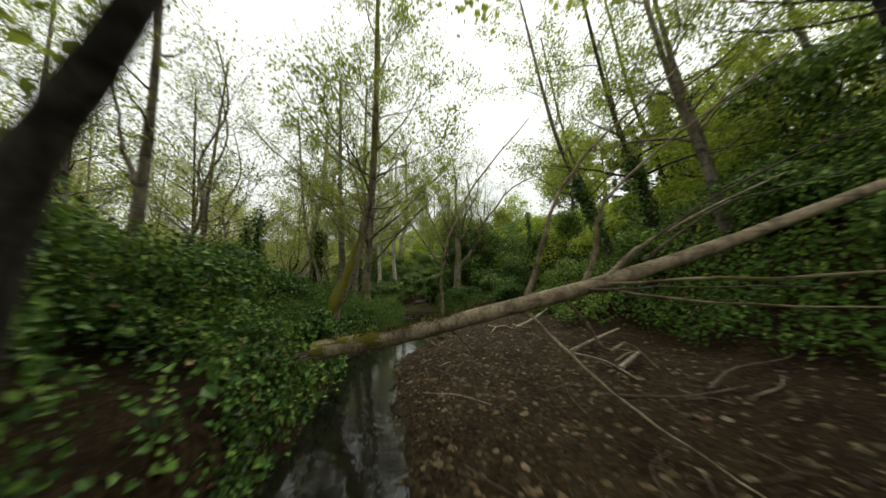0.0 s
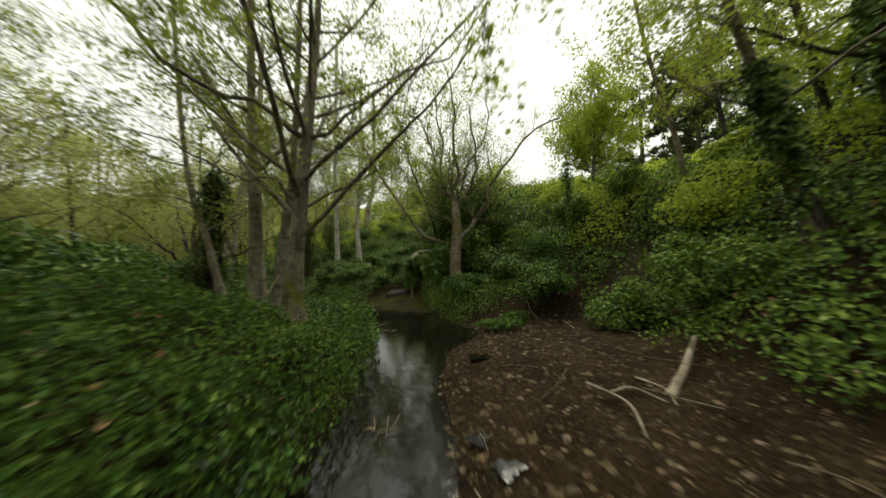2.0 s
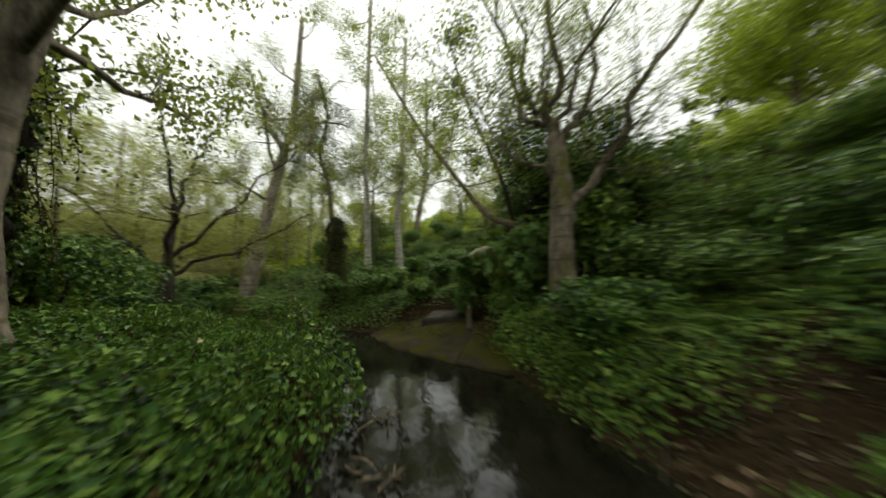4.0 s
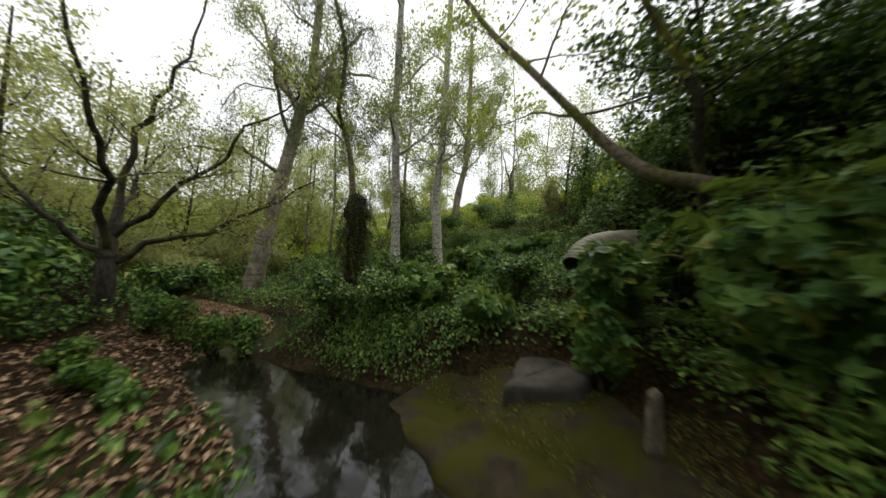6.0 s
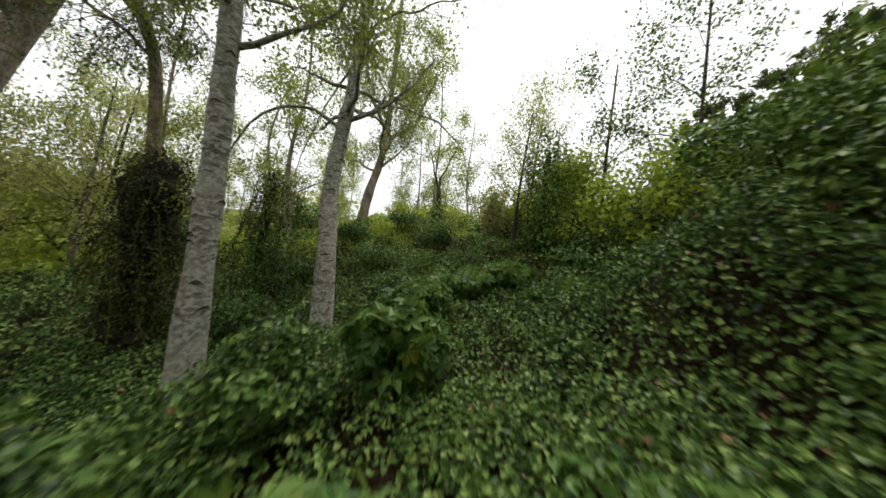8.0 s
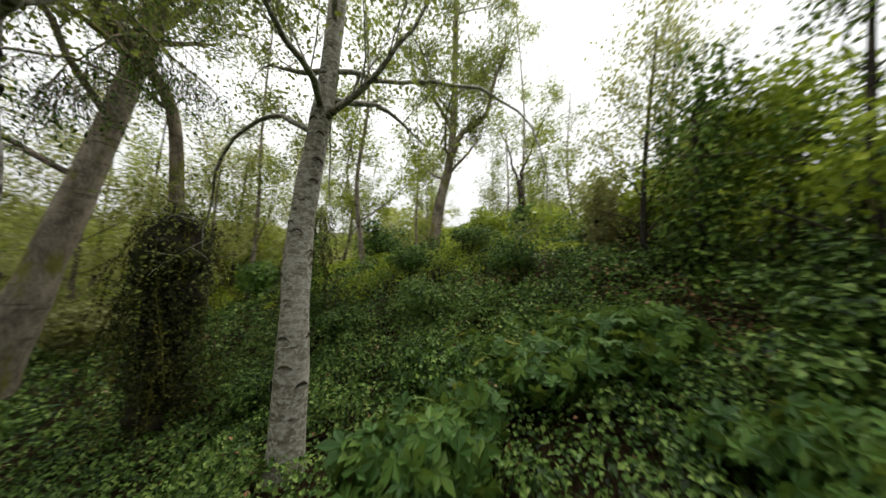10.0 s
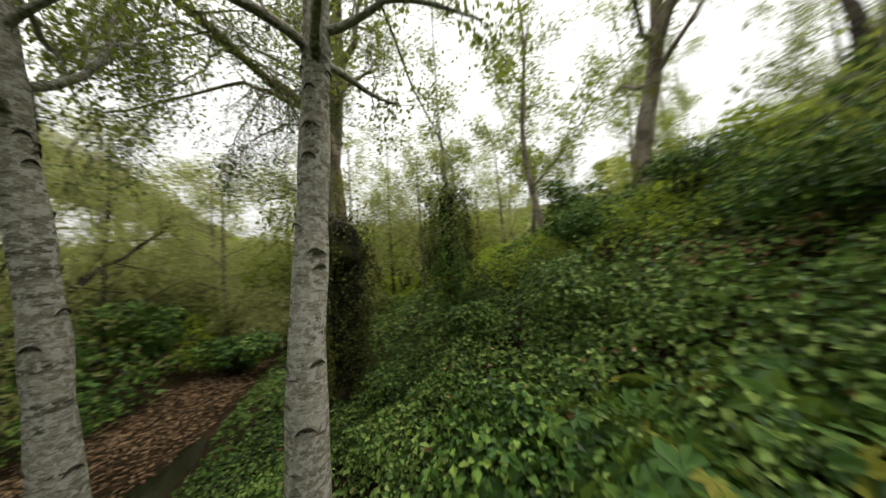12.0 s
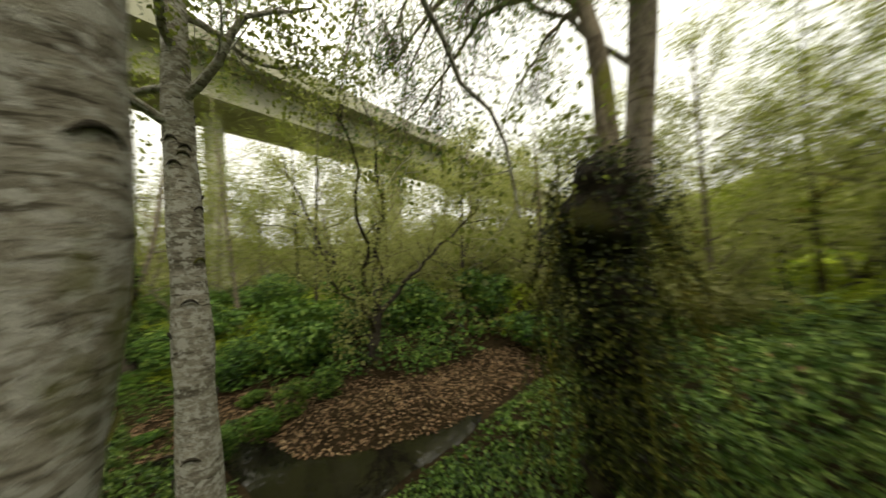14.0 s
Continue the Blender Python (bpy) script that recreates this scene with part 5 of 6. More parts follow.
# ---- bushes ----
BUSHES = [(3.5, 5.1, 0.7, HEDGE), (3.2, 6.9, 0.8, HEDGE), (2.6, 7.6, 0.6, HEDGE), (1.95, 9.1, 0.6, BRAMBLE), (1.8, 10.2, 0.55, IVY), (2.5, 10.0, 0.8, BRAMBLE), (-1.62, 3.35, 0.33, BRAMBLE), (-2.5, 2.7, 0.75, BRAMBLE), (-2.95, 3.7, 0.75, HEDGE), (-3.0, 4.8, 0.55, BRAMBLE), (-2.7, 1.6, 0.85, HEDGE), (-3.7, 2.4, 1.0, BRAMBLE), (1.5, 11.0, 0.7, IVY), (4.4, 3.6, 0.7, BRAMBLE), (4.2, 2.4, 0.6, BRAMBLE), (4.3, 0.7, 0.7, HEDGE), (4.4, 7.8, 0.9, BRIGHT), (3.6, 10.6, 0.6, HEDGE),
          (2.4, 11.0, 0.8, HEDGE), (4.4, 9.9, 0.7, HEDGE), (3.9, 12.0, 0.65, BRIGHT), (5.5, 11.4, 0.7, BRIGHT), (1.6, 12.4, 0.9, HEDGE), (0.55, 13.6, 0.6, IVY), (0.75, 12.9, 0.7, IVY), (0.9, 14.3, 0.9, IVY), (1.3, 13.4, 0.9, HEDGE), (2.6, 13.2, 0.55, BRIGHT), (4.4, 14.0, 0.6, BRIGHT), (1.5, 14.6, 1.0, IVY), (1.9, 16.2, 1.1, IVY),
          (2.2, 18.0, 1.1, BRAMBLE), (1.2, 20.0, 1.0, BRIGHT), (2.6, 20.8, 1.2, BRIGHT), (-0.2, 22.8, 1.0, BRIGHT), (-1.8, 23.6, 1.1, BRIGHT), (-5.6, 23.4, 1.1, BRAMBLE), (1.8, 23.4, 1.4, BRIGHT), (5.5, 17.5, 0.5, BRIGHT), (5.4, 21.0, 0.6, BRIGHT),
          (-10.6, 16.2, 1.2, BRUSH), (-12.0, 15.2, 1.4, BRUSH), (-11.6, 17.9, 1.3, BRUSH), (-13.2, 18.8, 1.6, BRUSH), (-9.6, 18.4, 1.0, BRUSH), (-13.4, 14.0, 1.5, BRUSH), (-7.4, 20.4, 1.0, GRASSY), (-9.4, 15.4, 0.9, BRAMBLE), (-8.6, 12.4, 1.0, BRAMBLE), (-7.6, 11.6, 0.9, BRAMBLE), (-6.2, 11.2, 0.8, BRAMBLE), (-5.2, 10.6, 0.7, BRAMBLE), (-10.4, 13.6, 1.1, BRAMBLE), (-6.8, 10.0, 1.0, GRASSY), (-8.6, 10.2, 1.2, GRASSY),
          (-4.6, 9.6, 0.7, BRAMBLE), (-5.6, 8.0, 0.9, BRAMBLE), (-4.2, 7.4, 0.6, GRASSY), (-6.2, 5.0, 1.0, GRASSY), (-5.0, 2.8, 0.8, BRAMBLE), (-3.4, 1.2, 0.7, BRAMBLE), (-4.4, 0.6, 0.9, BRAMBLE), (-7.6, 7.0, 1.2, BRAMBLE), (-3.2, 3.2, 0.5, BRAMBLE), (6.2, 4.6, 1.5, HEDGE), (6.8, 6.6, 1.6, BRIGHT), (7.2, 2.6, 1.7, HEDGE), (6.0, 8.6, 0.5, BRIGHT), (8.4, 8.4, 1.8, HEDGE), (0.9, 15.5, 0.6, IVY), (0.55, 16.5, 0.55, IVY), (1.2, 17.0, 0.7, IVY)]
for k, (x, y, s, mat) in enumerate(BUSHES):
    z = gz(x, y)
    word = {"ivy_leaves": "dark glossy", "bramble_leaves": "mid-green bramble", "hedge_leaves": "leafy green", "spring_leaves": "bright yellow-green", "grass_blades": "soft green", "hazed_brush": "pale scrubby"}[mat.name]
    make_bush("bush", 300 + k, x, y, z, s, s, s * 1.15, mat, word + " bush on the overgrown bank", int((1900 + 700 * s) * (1.25 if y < 19 and -5.5 < x < 4.6 else 1)), 0.055 if y < 19 and -5.5 < x < 4.6 else 0.095, 10, "bank bushes")
for k, (x, y, s) in enumerate(((-1.95, 16.95, 0.55), (-2.4, 18.3, 0.6), (-3.6, 18.1, 0.4), (-1.2, 19.0, 0.7), (-4.1, 17.3, 0.5), (-2.0, 19.8, 0.7), (-3.2, 19.6, 0.6), (-2.6, 14.2, 0.45), (-3.0, 13.5, 0.4), (-1.2, 13.2, 0.4), (-3.3, 12.75, 0.35), (-2.7, 12.75, 0.35))):
    make_bush("ivy_mound", 350 + k, x, y, gz(x, y), s, s, 0.42 + 0.3 * s, IVY if k % 3 else BRAMBLE, "mound of small-leaved ivy and brambles on the slope", 2800, 0.042, 12, "ivy mounds")
make_bush("hummock_bush", 364, 0.62, 9.95, gz(0.62, 9.95) - 0.05, 0.62, 0.5, 0.42, BRAMBLE, "dense leafy mound on the hummock over the water", 5500, 0.045, 14, "weeds")
make_bush("weed_clump", 365, 0.85, 8.35, gz(0.85, 8.35), 0.45, 0.3, 0.22, GRASSY, "low green weeds at the pool's edge", 900, 0.04, 9, "weeds")
make_bush("weed_clump", 366, 1.3, 8.6, gz(1.3, 8.6), 0.4, 0.3, 0.25, GRASSY, "low green weeds at the pool's edge", 800, 0.04, 9, "weeds")
for k, (x, y, s, hh) in enumerate(((-4.35, 12.62, 0.28, 0.42), (-4.8, 12.6, 0.3, 0.45), (-5.3, 12.55, 0.35, 0.5), (-5.9, 12.6, 0.4, 0.5), (-4.4, 11.3, 0.3, 0.2), (-5.2, 11.55, 0.3, 0.22), (-3.9, 11.2, 0.2, 0.15))):
    make_bush("weed_clump", 367 + k, x, y, gz(x, y), s, s * 0.7, hh, (BRAMBLE, GRASSY, HEDGE)[k % 3], "low green weeds on the leaf-strewn bar", 1100, 0.045, 9, "weeds")
r = np.random.default_rng(91)
for k in range(76):
    if k >= 46:
        a = r.uniform(-0.35, 2.9)
        d = r.uniform(30, 52)
        x, y, mat = -2 - d * math.sin(a), 12 + d * math.cos(a), (BRUSH, BRUSH, CROWN)[k % 3]
    elif k < 22:
        x, y, mat = r.uniform(-30, -14), r.uniform(-4, 26), BRUSH
    elif k < 34:
        x, y, mat = r.uniform(-14, 8), r.uniform(27, 46), (BRIGHT, CROWN, BRUSH)[k % 3]
    else:
        x, y, mat = r.uniform(16, 30), r.uniform(6, 34), (BRIGHT, CROWN, BRAMBLE)[k % 3]
    s = r.uniform(1.2, 2.4) if k < 46 else r.uniform(2.6, 4.4)
    make_bush("far_bush", 400 + k, x, y, gz(x, y), s * 1.3, s * 1.3, s * 1.2, mat, "pale scrubby bush on the far slope" if mat is BRUSH else "green bush on the far slope", 1000 if k < 46 else 900, 0.22 if k < 46 else 0.45, 10, "far bushes", False, 3)

for k, (x, y, s, hh) in enumerate(((1.0, 11.9, 0.9, 1.7), (1.8, 12.9, 1.2, 1.4), (1.7, 14.5, 1.1, 1.2), (1.6, 16.3, 1.1, 2.0), (1.9, 18.4, 1.1, 2.2), (1.0, 13.0, 0.7, 1.5))):
    make_bush("ivy_thicket", 380 + k, x, y, gz(x, y), s, s, hh, (HEDGE, IVY, HEDGE, BRIGHT, BRIGHT, DARKIVY)[k], ("yellow-green thicket of creepers on the steep bank" if k in (3, 4) else "dark thicket of ivy and brambles on the steep bank"), 3000, 0.08, 12, "ivy thickets")
r = np.random.default_rng(93)
for k in range(18):
    x, y, s = r.uniform(-27, -12.5), r.uniform(11, 34), r.uniform(1.6, 2.8)
    make_bush("far_bush", 480 + k, x, y, gz(x, y), s * 1.2, s * 1.2, s * 1.5, (BRUSH, BRUSH, CROWN)[k % 3], "pale scrubby bush on the valley floor", 1300, 0.17, 12, "far bushes", False, 3)
# ---- broad-leaved shrubs the flight brushes past ----
for k, (x, y, zt, s) in enumerate(((-0.45, 16.95, 2.0, 0.55), (-0.95, 16.75, 1.85, 0.5), (-1.75, 17.35, 1.8, 0.4), (-1.7, 15.75, 1.75, 0.4), (0.1, 15.9, 1.75, 0.6), (-0.9, 17.7, 1.95, 0.5), (-1.9, 14.7, 1.5, 0.45), (-1.5, 12.6, 0.85, 0.27), (0.35, 12.9, 1.9, 0.35), (0.15, 11.7, 1.1, 0.25),
                                    (0.5, 11.6, 1.5, 0.35), (-2.3, 13.3, 1.2, 0.4), (0.4, 12.2, 1.95, 0.45), (-0.64, 12.02, 1.3, 0.2), (-0.33, 12.35, 1.5, 0.28), (0.1, 11.25, 1.9, 0.45), (-0.2, 17.4, 2.1, 0.5), (-1.3, 17.0, 1.75, 0.4), (-1.5, 16.3, 1.6, 0.35))):
    z = gz(x, y)
    make_bush("broad_leaved_shrub", 500 + k, x, y, z, s, s, (zt - z) * 0.85, MAPLE, "leafy shrub with drooping five-lobed green leaves", 520, 0.108, 8, "broad-leaved shrubs", True)

# ---- corrugated pipe ----
def culvert():
    """Corrugated pipe with an elbow: the short mouth piece points down to the creek."""
    top = base_at("drain_pipe", -0.54, 13.05, 1.13, "rusty grey corrugated drain pipe jutting from the bank", "pipe")
    n, sides = 150, 44
    line = curve_through([(-0.54, 13.05, 1.13), (-0.45, 13.12, 1.26), (-0.3, 13.2, 1.35), (0.0, 13.28, 1.4), (0.6, 13.45, 1.42)], n)
    along = unit(np.gradient(line, axis=0))
    ux = unit(np.cross(along, [[0, 0, 1.0]]))
    uy = np.cross(ux, along)
    s = np.r_[0, np.cumsum(np.linalg.norm(np.diff(line, axis=0), axis=1))]
    a = np.linspace(0, 2 * np.pi, sides, endpoint=False)
    i, j = np.arange(n - 1)[:, None] * sides, np.arange(sides)[None]
    q = np.stack([i + j, i + (j + 1) % sides, i + sides + (j + 1) % sides, i + sides + j], -1).reshape(-1, 4)
    rings = {}
    for name, r0, mat, flip in (("outer_wall", 0.168, PIPE, False), ("inner_wall", 0.158, PIPE_SHADED, True)):
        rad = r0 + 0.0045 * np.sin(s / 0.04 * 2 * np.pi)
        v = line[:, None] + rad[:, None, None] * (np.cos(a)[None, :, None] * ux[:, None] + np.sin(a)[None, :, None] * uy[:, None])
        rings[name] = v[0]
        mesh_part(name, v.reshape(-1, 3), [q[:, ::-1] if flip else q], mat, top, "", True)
    v = np.concatenate([rings["outer_wall"], rings["inner_wall"]])
    j = np.arange(sides)
    mesh_part("rim", v, [np.stack([j, (j + 1) % sides, sides + (j + 1) % sides, sides + j], -1)], PIPE, top)


culvert()

# ---- concrete sill at the outfall ----
def rough_slab(name, ring, z0, z1, material, label, category, seed, lip=0.05):
    """A worn block on an irregular outline, its top uneven and its edges broken."""
    rng = np.random.default_rng(seed)
    n = 64
    ring = np.array(list(ring) + [ring[0]], float)
    s = np.r_[0, np.cumsum(np.hypot(*np.diff(ring[:, :2], axis=0).T))]
    u = np.linspace(0, s[-1], n, endpoint=False)
    out = np.stack([np.interp(u, s, ring[:, k]) for k in range(3)], -1)
    c = out.mean(0)
    rows = []
    for f, dz in ((1.04, None), (1.0, -lip), (0.97, -0.012), (0.9, 0.0), (0.7, 0.01), (0.4, 0.015), (0.12, 0.0)):
        p = c + (out - c) * [f, f, 1]
        p[:, 2] = z0 if dz is None else c[2] + (out[:, 2] - c[2]) * f + dz + z1
        p[:, :2] += 0.03 * (smooth_noise(p[:, 0], p[:, 1], 0.16, 4)[:, None] - 0.5) + rng.normal(0, 0.004, (n, 2))
        if dz is not None:
            p[:, 2] += 0.07 * (smooth_noise(p[:, 0], p[:, 1], 0.22, 6) - 0.5)
        rows.append(p)
    v = np.concatenate(rows)
    i, j = np.arange(len(rows) - 1)[:, None] * n, np.arange(n)[None]
    q = np.stack([i + j, i + (j + 1) % n, i + n + (j + 1) % n, i + n + j], -1).reshape(-1, 4)
    ob = mesh_part(name, v, [q, (len(rows) - 1) * n + np.arange(n)[None]], material, None, "", True)
    return tagged(ob, label, category)


rough_slab("concrete_sill", [(-2.3, 11.9, 0.03), (-1.65, 11.16, 0.035), (-0.9, 10.56, 0.04), (-0.22, 10.14, 0.05), (0.02, 10.45, 0.16), (-0.35, 11.2, 0.2), (-0.62, 11.95, 0.27), (-1.3, 12.3, 0.3), (-1.95, 12.25, 0.16)], -0.25, -0.02, CONCRETE,
           "worn concrete sill with moss along the water", "sill", 3, 0.03)
rough_slab("concrete_slab", [(-1.35, 11.75, 0.25), (-0.8, 11.8, 0.28), (-0.62, 12.2, 0.31), (-0.75, 12.55, 0.34), (-1.2, 12.3, 0.32)], -0.05, 0.05, SLAB, "grey concrete slab below the drain pipe", "slab", 4)
r = np.random.default_rng(45)
pile = Pile()
n = 9000
x, y = r.uniform(-2.3, -0.1, n), r.uniform(10.4, 12.5, n)
ok = (smooth_noise(x, y, 0.3, 2) + 0.3 * step(-1.0, -2.0, x) > 0.5) & (creek_edge(x, y)[0] > 0.03)
x, y = x[ok], y[ok]
leaf_blades(pile, np.stack([x, y, 0.08 + 0.2 * np.clip(creek_edge(x, y)[0], 0, 1.2) + r.uniform(0.0, 0.07, len(x))], -1), r.normal(0, 0.6, (len(x), 3)) + [0, 0, 0.5], r.uniform(0.015, 0.035, len(x)), r, 0.2, 0.1, True, 0.2)
tagged(pile.put("moss_turf", MOSSLEAF), "yellow-green moss and grass on the wet sill", "moss", kind="stuff")


# ---- road bridge far over the valley ----
def bridge():
    a, b = Vector((-4.9, -4.8, 14.0)), Vector((-25, -3.0, 14.0))
    top = base_at("road_bridge", -10.9, -5.5, 0.0, "pale concrete road bridge on tall piers beyond the trees", "bridge")
    d = (b - a).normalized()
    side = Vector((-d.y, d.x, 0)).normalized()
    if side.y > 0:
        side = -side
    a, b = a - d * 60, b + d * 130

    def beam(name, off, width, lo, hi):
        bm = bmesh.new()
        v = [bm.verts.new(p + side * (off + w) + Vector((0, 0, z))) for p in (a, b) for w in (0, width) for z in (lo, hi)]
        for f in ((0, 1, 3, 2), (4, 6, 7, 5), (0, 4, 5, 1), (2, 3, 7, 6), (1, 5, 7, 3), (0, 2, 6, 4)):
            bm.faces.new([v[i] for i in f])
        bmesh.ops.recalc_face_normals(bm, faces=bm.faces)
        part(name, bm, BRIDGE, top)

    beam("girder", 0.0, 5.0, 0.0, 2.2)
    beam("deck", -1.6, 8.2, 2.2, 2.7)
    beam("parapet", -1.6, 0.3, 2.7, 3.6)
    for x in (-10.9, -27.9, -45, -62):
        pile = Pile()
        y = -4.8 + (x + 4.9) * (1.8 / -20.1) - 2.5
        tube(pile, [(x, y, -2.0), (x, y, 14.02)], [0.6, 0.6], 16)
        pile.put("pier", BRIDGE, top)


bridge()


# ---- stones, litter, driftwood on the bars ----
def stones():
    rng = np.random.default_rng(33)
    n = 26000
    x, y = rng.uniform(-1.2, 4.0, n), rng.uniform(-1.5, 9.6, n)
    e, side = creek_edge(x, y)
    keep = (side < 0) & (e > -0.22) & (rng.random(n) > 0.97 * cover_density(x, y)) & (rng.random(n) < 1.15 - 0.25 * np.maximum(e, 0))
    x, y, e = x[keep], y[keep], e[keep]
    n = len(x)
    s = 0.011 + 0.034 * rng.random(n) ** 3.5
    base = np.array([(1, 0, 0), (0.5, 0.85, 0.1), (-0.5, 0.8, 0), (-1, 0.05, 0.1), (-0.5, -0.85, 0), (0.5, -0.8, 0.1), (0.3, 0.2, 0.75), (-0.35, -0.1, 0.7)])
    faces = [[0, 1, 6], [1, 2, 6], [2, 7, 6], [2, 3, 7], [3, 4, 7], [4, 5, 7], [5, 6, 7], [5, 0, 6]]
    v = base[None] * s[:, None, None] * rng.uniform(0.6, 1.35, (n, 8, 3)) * np.stack([np.ones(n), rng.uniform(0.6, 1.0, n), rng.uniform(0.35, 0.8, n)], -1)[:, None]
    a = rng.uniform(0, 2 * np.pi, n)
    c, q = np.cos(a)[:, None], np.sin(a)[:, None]
    v = np.stack([v[..., 0] * c - v[..., 1] * q, v[..., 0] * q + v[..., 1] * c, v[..., 2]], -1)
    v += np.stack([x, y, ground_height(x, y) - 0.002], -1)[:, None]
    f = (np.arange(n)[:, None, None] * 8 + np.array(faces)[None]).reshape(-1, 3)
    tagged(mesh_part("gravel", v.reshape(-1, 3), [f], STONE), "brown muddy gravel strewn over the creek bar", "gravel", kind="stuff")


def litter(name, box, n, size, label, seed, low=-0.02, mat=None, only=0):
    rng = np.random.default_rng(seed)
    x, y = rng.uniform(box[0], box[1], n), rng.uniform(box[2], box[3], n)
    e, side = creek_edge(x, y)
    keep = (e > low) & (rng.random(n) > 0.9 * cover_density(x, y)) & ((side == only) | (only == 0))
    x, y = x[keep], y[keep]
    pile = Pile()
    leaf_blades(pile, np.stack([x, y, ground_height(x, y) + 0.012], -1), rng.normal(0, 0.35, (len(x), 3)) + [0, 0, 1], size * rng.uniform(0.5, 1.4, len(x)), rng, 0.3, 0.2, True, 0.15)
    tagged(pile.put(name, mat or DRY), label, "leaf litter", kind="stuff")


stones()

def bank_fringe():
    """Plants hanging over the lip of the banks."""
    rng = np.random.default_rng(36)
    n = 260000
    x, y = rng.uniform(-7, 1.6, n), rng.uniform(-1.5, 17, n)
    e, side = creek_edge(x, y)
    left = (side > 0) & (west_bar(x, y) < 0.3)
    right = (side < 0) & (y > 9.0) & (x > -3.9) & ~((x > -2.2) & (x < -0.4) & (y > 10.2) & (y < 12.4))
    keep = (left & (e > -0.14) & (e < 0.4)) | (right & (e > 0.06) & (e < 0.45))
    thin = np.where(left & (y < 2.2), 0.05, np.where(left & (y < 3.5), 0.15, np.where(left & (y < 5), 0.4, 0.8)))
    keep &= rng.random(n) < thin
    x, y, e = x[keep], y[keep], e[keep]
    n = len(x)
    hi = 0.12 + np.maximum(ground_height(x, y), 0.55 * step(-0.35, 0.25, e)) * 1.1
    z = hi * rng.uniform(0.1, 1.05, n)
    fresh = smooth_noise(x, y, 0.9, 2) + rng.normal(0, 0.1, n) + 0.25 * step(4.5, 7, y)
    for name, m, mat, wide, label in (("hanging_grass", fresh > 0.62, GRASSY, 0.2, "bright grass and weeds hanging over the bank"), ("hanging_brambles", fresh <= 0.62, BRAMBLE, 0.42, "green brambles trailing over the bank edge")):
        pile = Pile()
        k = int(m.sum())
        leaf_blades(pile, np.stack([x, y, z], -1)[m], rng.normal(0, 0.6, (k, 3)) + [0.4, 0, 0.6], np.where(y[m] < 4, 0.07, 0.048) * rng.uniform(0.5, 1.3, k), rng, wide, 0.14, True, 0.2, 0.6)
        tagged(pile.put(name, mat), label, "undergrowth", kind="stuff")


def fern(seed, x, y, z, long, mat, label, fronds=9, up=0.6):
    """Arching fronds of paired leaflets from one root."""
    rng = np.random.default_rng(seed)
    top = base_at("fern", x, y, z, label, "fern", "ferns")
    for k in range(fronds):
        a = k * 2.4 + rng.uniform(-0.4, 0.4)
        s = long * rng.uniform(0.7, 1.1)
        d = np.array([math.cos(a), math.sin(a), 0])
        u = np.linspace(0, 1, 16)
        way = np.array([x, y, z]) + d * (s * u)[:, None] + np.array([0, 0, 1]) * (s * up * (1.5 * u - 1.7 * u * u))[:, None]
        pile = Pile()
        tube(pile, way, np.linspace(0.005, 0.0015, 16), 3)
        side = np.cross(d, [0, 0, 1])
        for i in range(2, 16):
            w = s * 0.24 * math.sin(math.pi * (0.1 + 0.9 * i / 16)) ** 0.8
            for sg in (-1, 1):
                c, tip = way[i], way[i] + sg * side * w + d * w * 0.35 - np.array([0, 0, 0.12 * w])
                pile.add([c, c + (tip - c) * 0.5 + d * s * 0.026, tip, c + (tip - c) * 0.5 - d * s * 0.026], [[0, 1, 2, 3]])
        pile.put("frond", mat, top)


bank_fringe()
for k, (x, y, long, mat) in enumerate(((0.75, 9.6, 0.42, FERN), (1.1, 9.75, 0.38, FERN), (0.3, 9.75, 0.32, FERN), (0.05, 12.3, 0.32, FERN), (0.0, 11.6, 0.3, FERN), (0.45, 11.2, 0.45, DRY), (0.3, 12.5, 0.5, DRY), (0.6, 12.0, 0.5, DRY), (1.6, 9.9, 0.4, FERN), (-0.9, 12.45, 0.25, FERN))):
    fern(600 + k, x, y, gz(x, y) + (0.05 if mat is FERN else 0.45), long, mat, "arching green fern on the wet bank" if mat is FERN else "dead brown fern fronds hanging from the bank")
litter("leaf_litter", (-1.0, 4.6, -1.5, 9.6), 9000, 0.026, "brown dead leaves and twigs on the gravel bar", 34, -0.05, MUDLEAF, -1)
litter("silt_bar_litter", (-12, -2.6, 9.8, 18), 32000, 0.05, "reddish-brown fallen leaves covering the silt bar", 35, -0.02, DRYPALE, 1)

stick("driftwood_log", [(1.42, 5.72, 0.13), (1.8, 5.95, 0.24), (2.25, 6.25, 0.42)], 0.04, DEADWOOD, "pale bleached driftwood log propped on the gravel")
stick("driftwood_branch", [(0.9, 6.02, 0.15), (0.98, 5.75, 0.16), (0.95, 5.55, 0.17), (0.83, 5.3, 0.13)], 0.016, DEADWOOD, "crooked bleached driftwood branch on the gravel")
stick("driftwood_branch", [(1.0, 5.85, 0.14), (1.2, 5.86, 0.16), (1.33, 5.65, 0.13)], 0.014, DEADWOOD, "short pale driftwood branch on the gravel")
stick("driftwood_branch", [(1.4, 6.05, 0.15), (1.45, 5.8, 0.16), (1.35, 5.6, 0.14)], 0.013, DEADWOOD, "forked bit of pale driftwood on the gravel")
stick("driftwood_log", [(1.47, 3.43, 0.2), (1.95, 3.78, 0.26), (2.5, 4.12, 0.33)], 0.03, DEADWOOD, "pale bleached driftwood pole on the gravel bar")
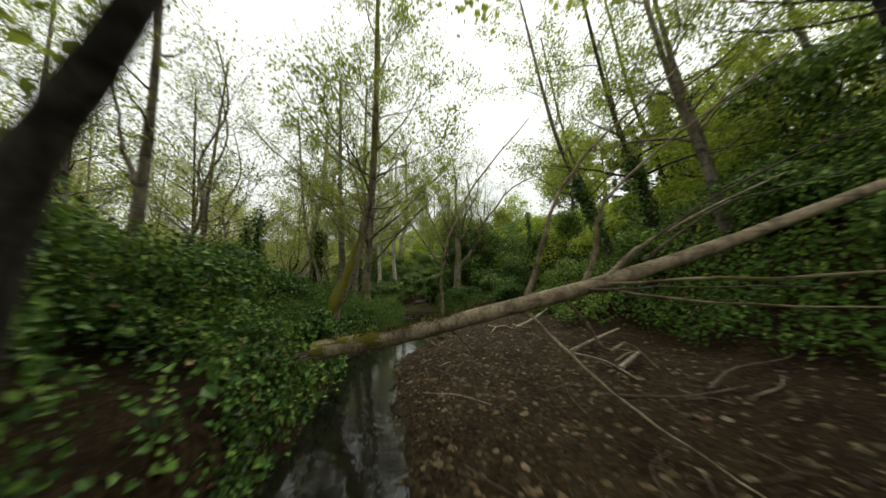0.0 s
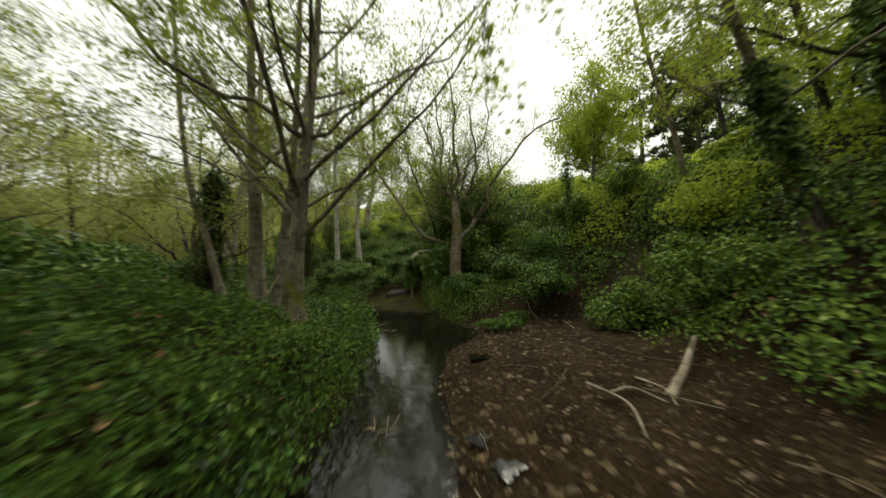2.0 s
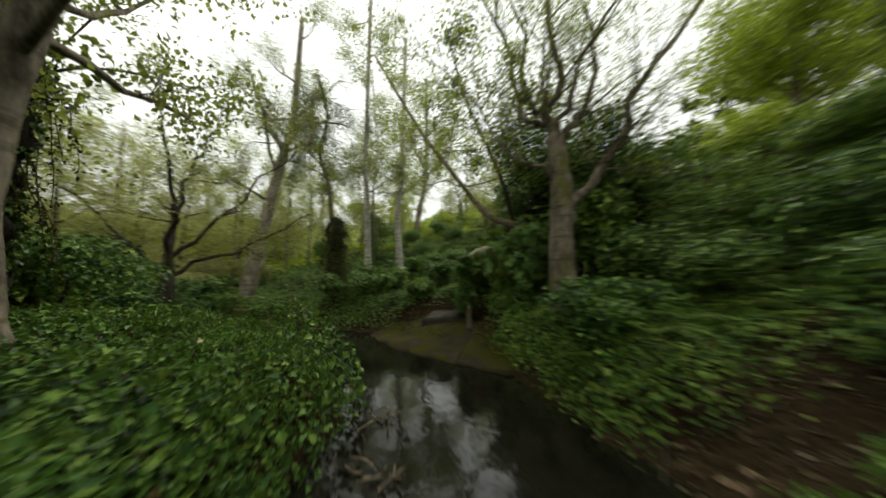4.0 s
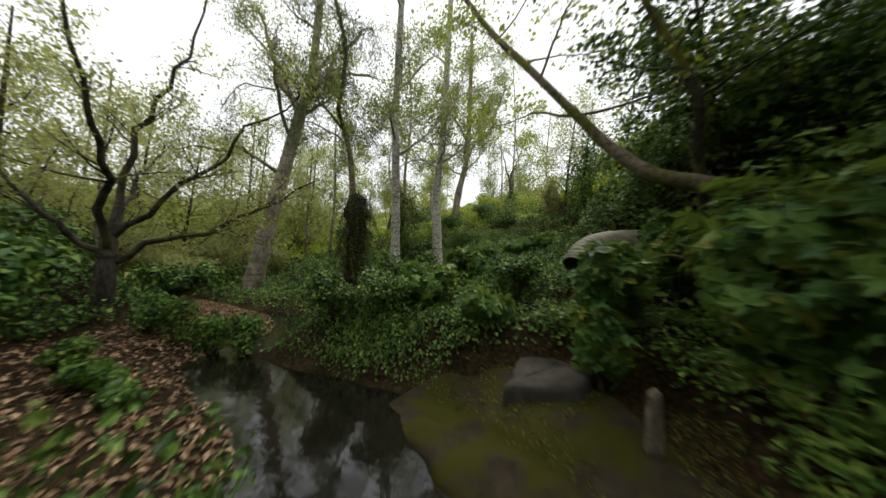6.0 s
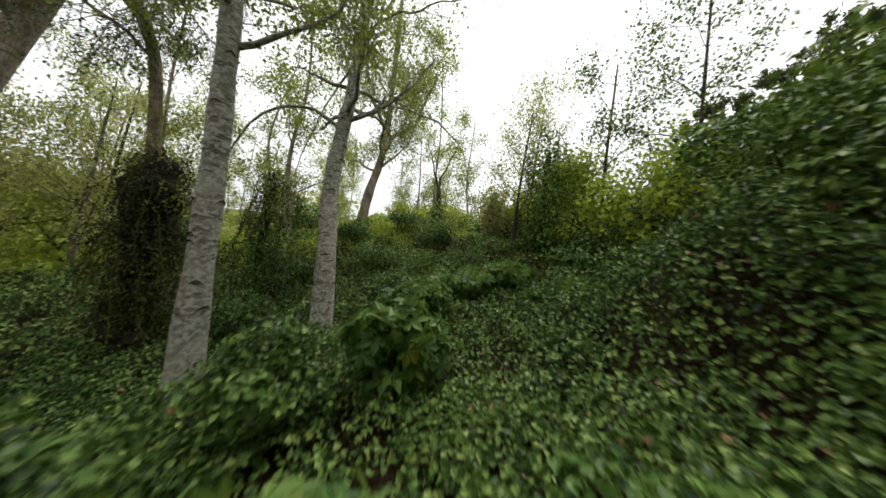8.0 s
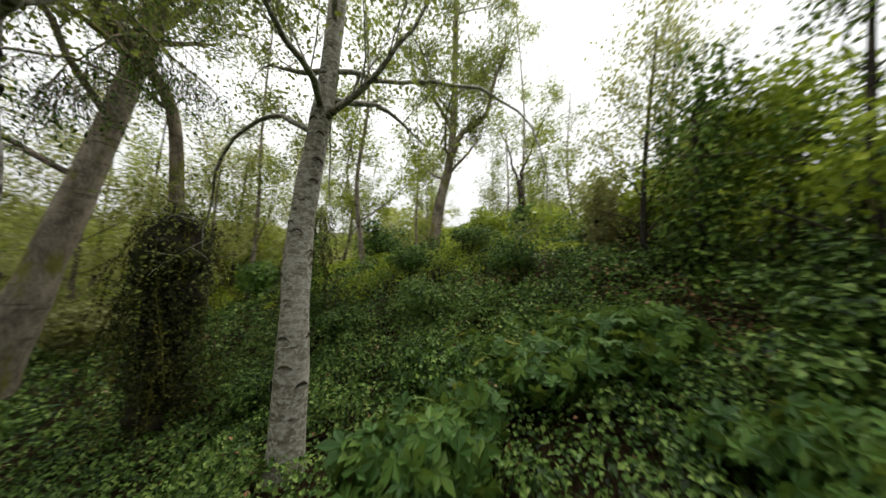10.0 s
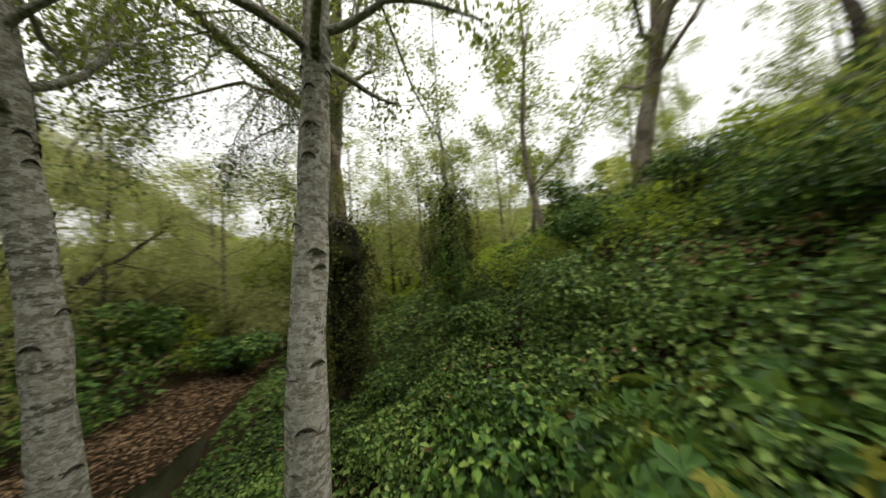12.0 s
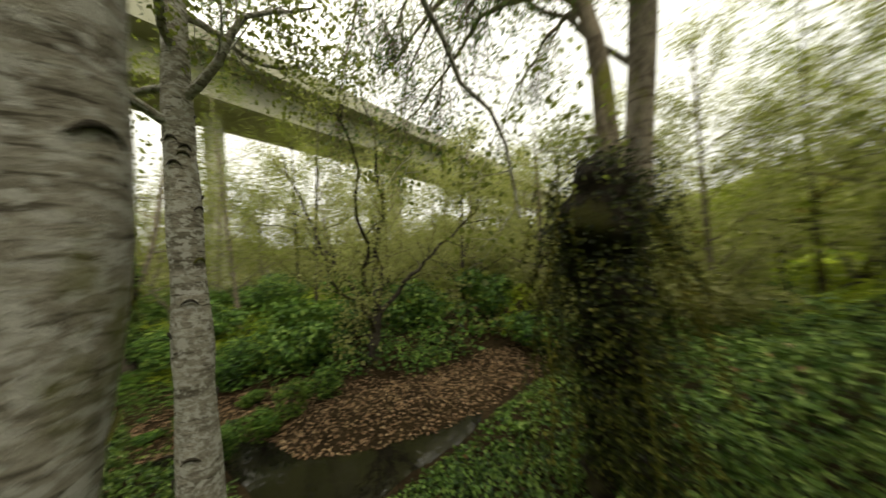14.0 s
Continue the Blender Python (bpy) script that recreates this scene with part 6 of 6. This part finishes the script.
stick("driftwood_branch", [(1.7, 2.82, 0.19), (1.9, 2.95, 0.24), (2.1, 3.13, 0.25)], 0.026, DEADWOOD, "stubby pale driftwood on the gravel bar")
stick("driftwood_branch", [(1.5, 3.5, 0.18), (1.6, 3.25, 0.2), (1.7, 3.0, 0.19), (1.66, 2.5, 0.19)], 0.013, DEADWOOD, "long thin bleached branch on the gravel")
stick("driftwood_branch", [(1.78, 3.02, 0.2), (1.95, 3.12, 0.24), (2.12, 3.27, 0.22)], 0.012, DEADWOOD, "thin grey stick on the gravel")
stick("driftwood_branch", [(2.0, 2.2, 0.2), (2.5, 2.5, 0.25), (3.2, 2.7, 0.26), (3.7, 3.0, 0.3)], 0.014, TWIG, "long dark stick across the muddy bar")
stick("driftwood_branch", [(1.2, 2.3, 0.16), (1.7, 2.1, 0.2), (2.3, 2.2, 0.22)], 0.012, TWIG, "thin dark stick on the muddy bar")
r = np.random.default_rng(44)
for k in range(46):
    x, y = r.uniform(-0.3, 2.6), r.uniform(0.2, 9.0)
    a, long = r.uniform(0, 6.3), r.uniform(0.2, 0.7)
    dx, dy = math.cos(a) * long / 2, math.sin(a) * long / 2
    stick("twig", [(x - dx, y - dy, gz(x - dx, y - dy) + 0.02), (x + r.normal(0, 0.04), y + r.normal(0, 0.04), max(gz(x, y), 0) + 0.035), (x + dx, y + dy, gz(x + dx, y + dy) + 0.02)], r.uniform(0.003, 0.008), TWIG if k % 3 else DEADWOOD,
          "thin dry twig lying on the gravel", "twig", "twigs on the gravel", 5)

stick("stump", [(-0.58, 11.4, 0.0), (-0.6, 11.38, 0.25), (-0.6, 11.36, 0.5)], 0.055, BARK_GREY, "short grey stump at the water's edge", "stump", "", 10)
for k, (x, y, n) in enumerate(((-0.9, 5.85, 9), (-1.05, 8.75, 12), (-2.4, 10.6, 14), (-1.2, 9.3, 8))):
    top = base_at("debris_clump", x, y, 0.0, "tangle of twigs and leaves caught in the creek", "debris", "creek debris")
    for i in range(n):
        a, long = r.uniform(0, 6.3), r.uniform(0.1, 0.3)
        p = Pile()
        c = np.array([x + r.normal(0, 0.07), y + r.normal(0, 0.05), 0.015])
        d = np.array([math.cos(a), math.sin(a), r.uniform(0.0, 0.5)]) * long / 2
        tube(p, curve_through([c - d * [1, 1, 0.1], c + r.normal(0, 0.01, 3), c + d], 6), np.linspace(0.006, 0.003, 6), 5)
        p.put("twig", BARK_DARK if i % 2 else BARK_LOG, top, "", True)
for k, (x, y, s) in enumerate(((-0.2, 5.55, 0.08), (-0.1, 5.25, 0.09), (0.12, 6.9, 0.12))):
    a = np.linspace(0, 2 * np.pi, 26, endpoint=False)
    rr = s * (1 + 0.28 * np.sin(3 * a + k) + 0.16 * np.sin(7 * a + 2 * k))
    v = np.stack([x + rr * np.cos(a), y + 0.8 * rr * np.sin(a), np.full(26, gz(x, y) + 0.03)], -1)
    tagged(mesh_part("puddle", v, [np.arange(26)[None]], WATER), "small puddle on the gravel bar mirroring the sky", "puddle", "puddles", "structure")

stick("dead_branch", [(-2.35, 6.6, 0.55), (-2.2, 6.78, 0.85), (-2.05, 6.9, 1.15)], 0.018, DEADWOOD, "pale broken branch leaning on the alder's foot", "branch", "")
for k, pts in enumerate(([(-0.35, 10.9, 0.15), (-0.55, 10.62, 0.3), (-0.75, 10.45, 0.02)], [(0.3, 11.55, 0.95), (0.08, 11.4, 0.6), (-0.08, 11.25, 0.2)], [(0.38, 11.1, 0.8), (0.2, 10.95, 0.5), (0.08, 10.8, 0.2)], [(0.35, 11.75, 1.05), (0.1, 11.7, 0.7), (-0.05, 11.6, 0.3)])):
    stick("hanging_root", pts, 0.022 if k else 0.012, BARK_LOG if k % 2 else BARK_DARK, "brown root hanging down the dark bank", "root", "bank roots")
fern(640, -1.08, 2.3, 0.55, 0.24, MUDLEAF, "dead grass and roots at the log's end", 12, 0.2)
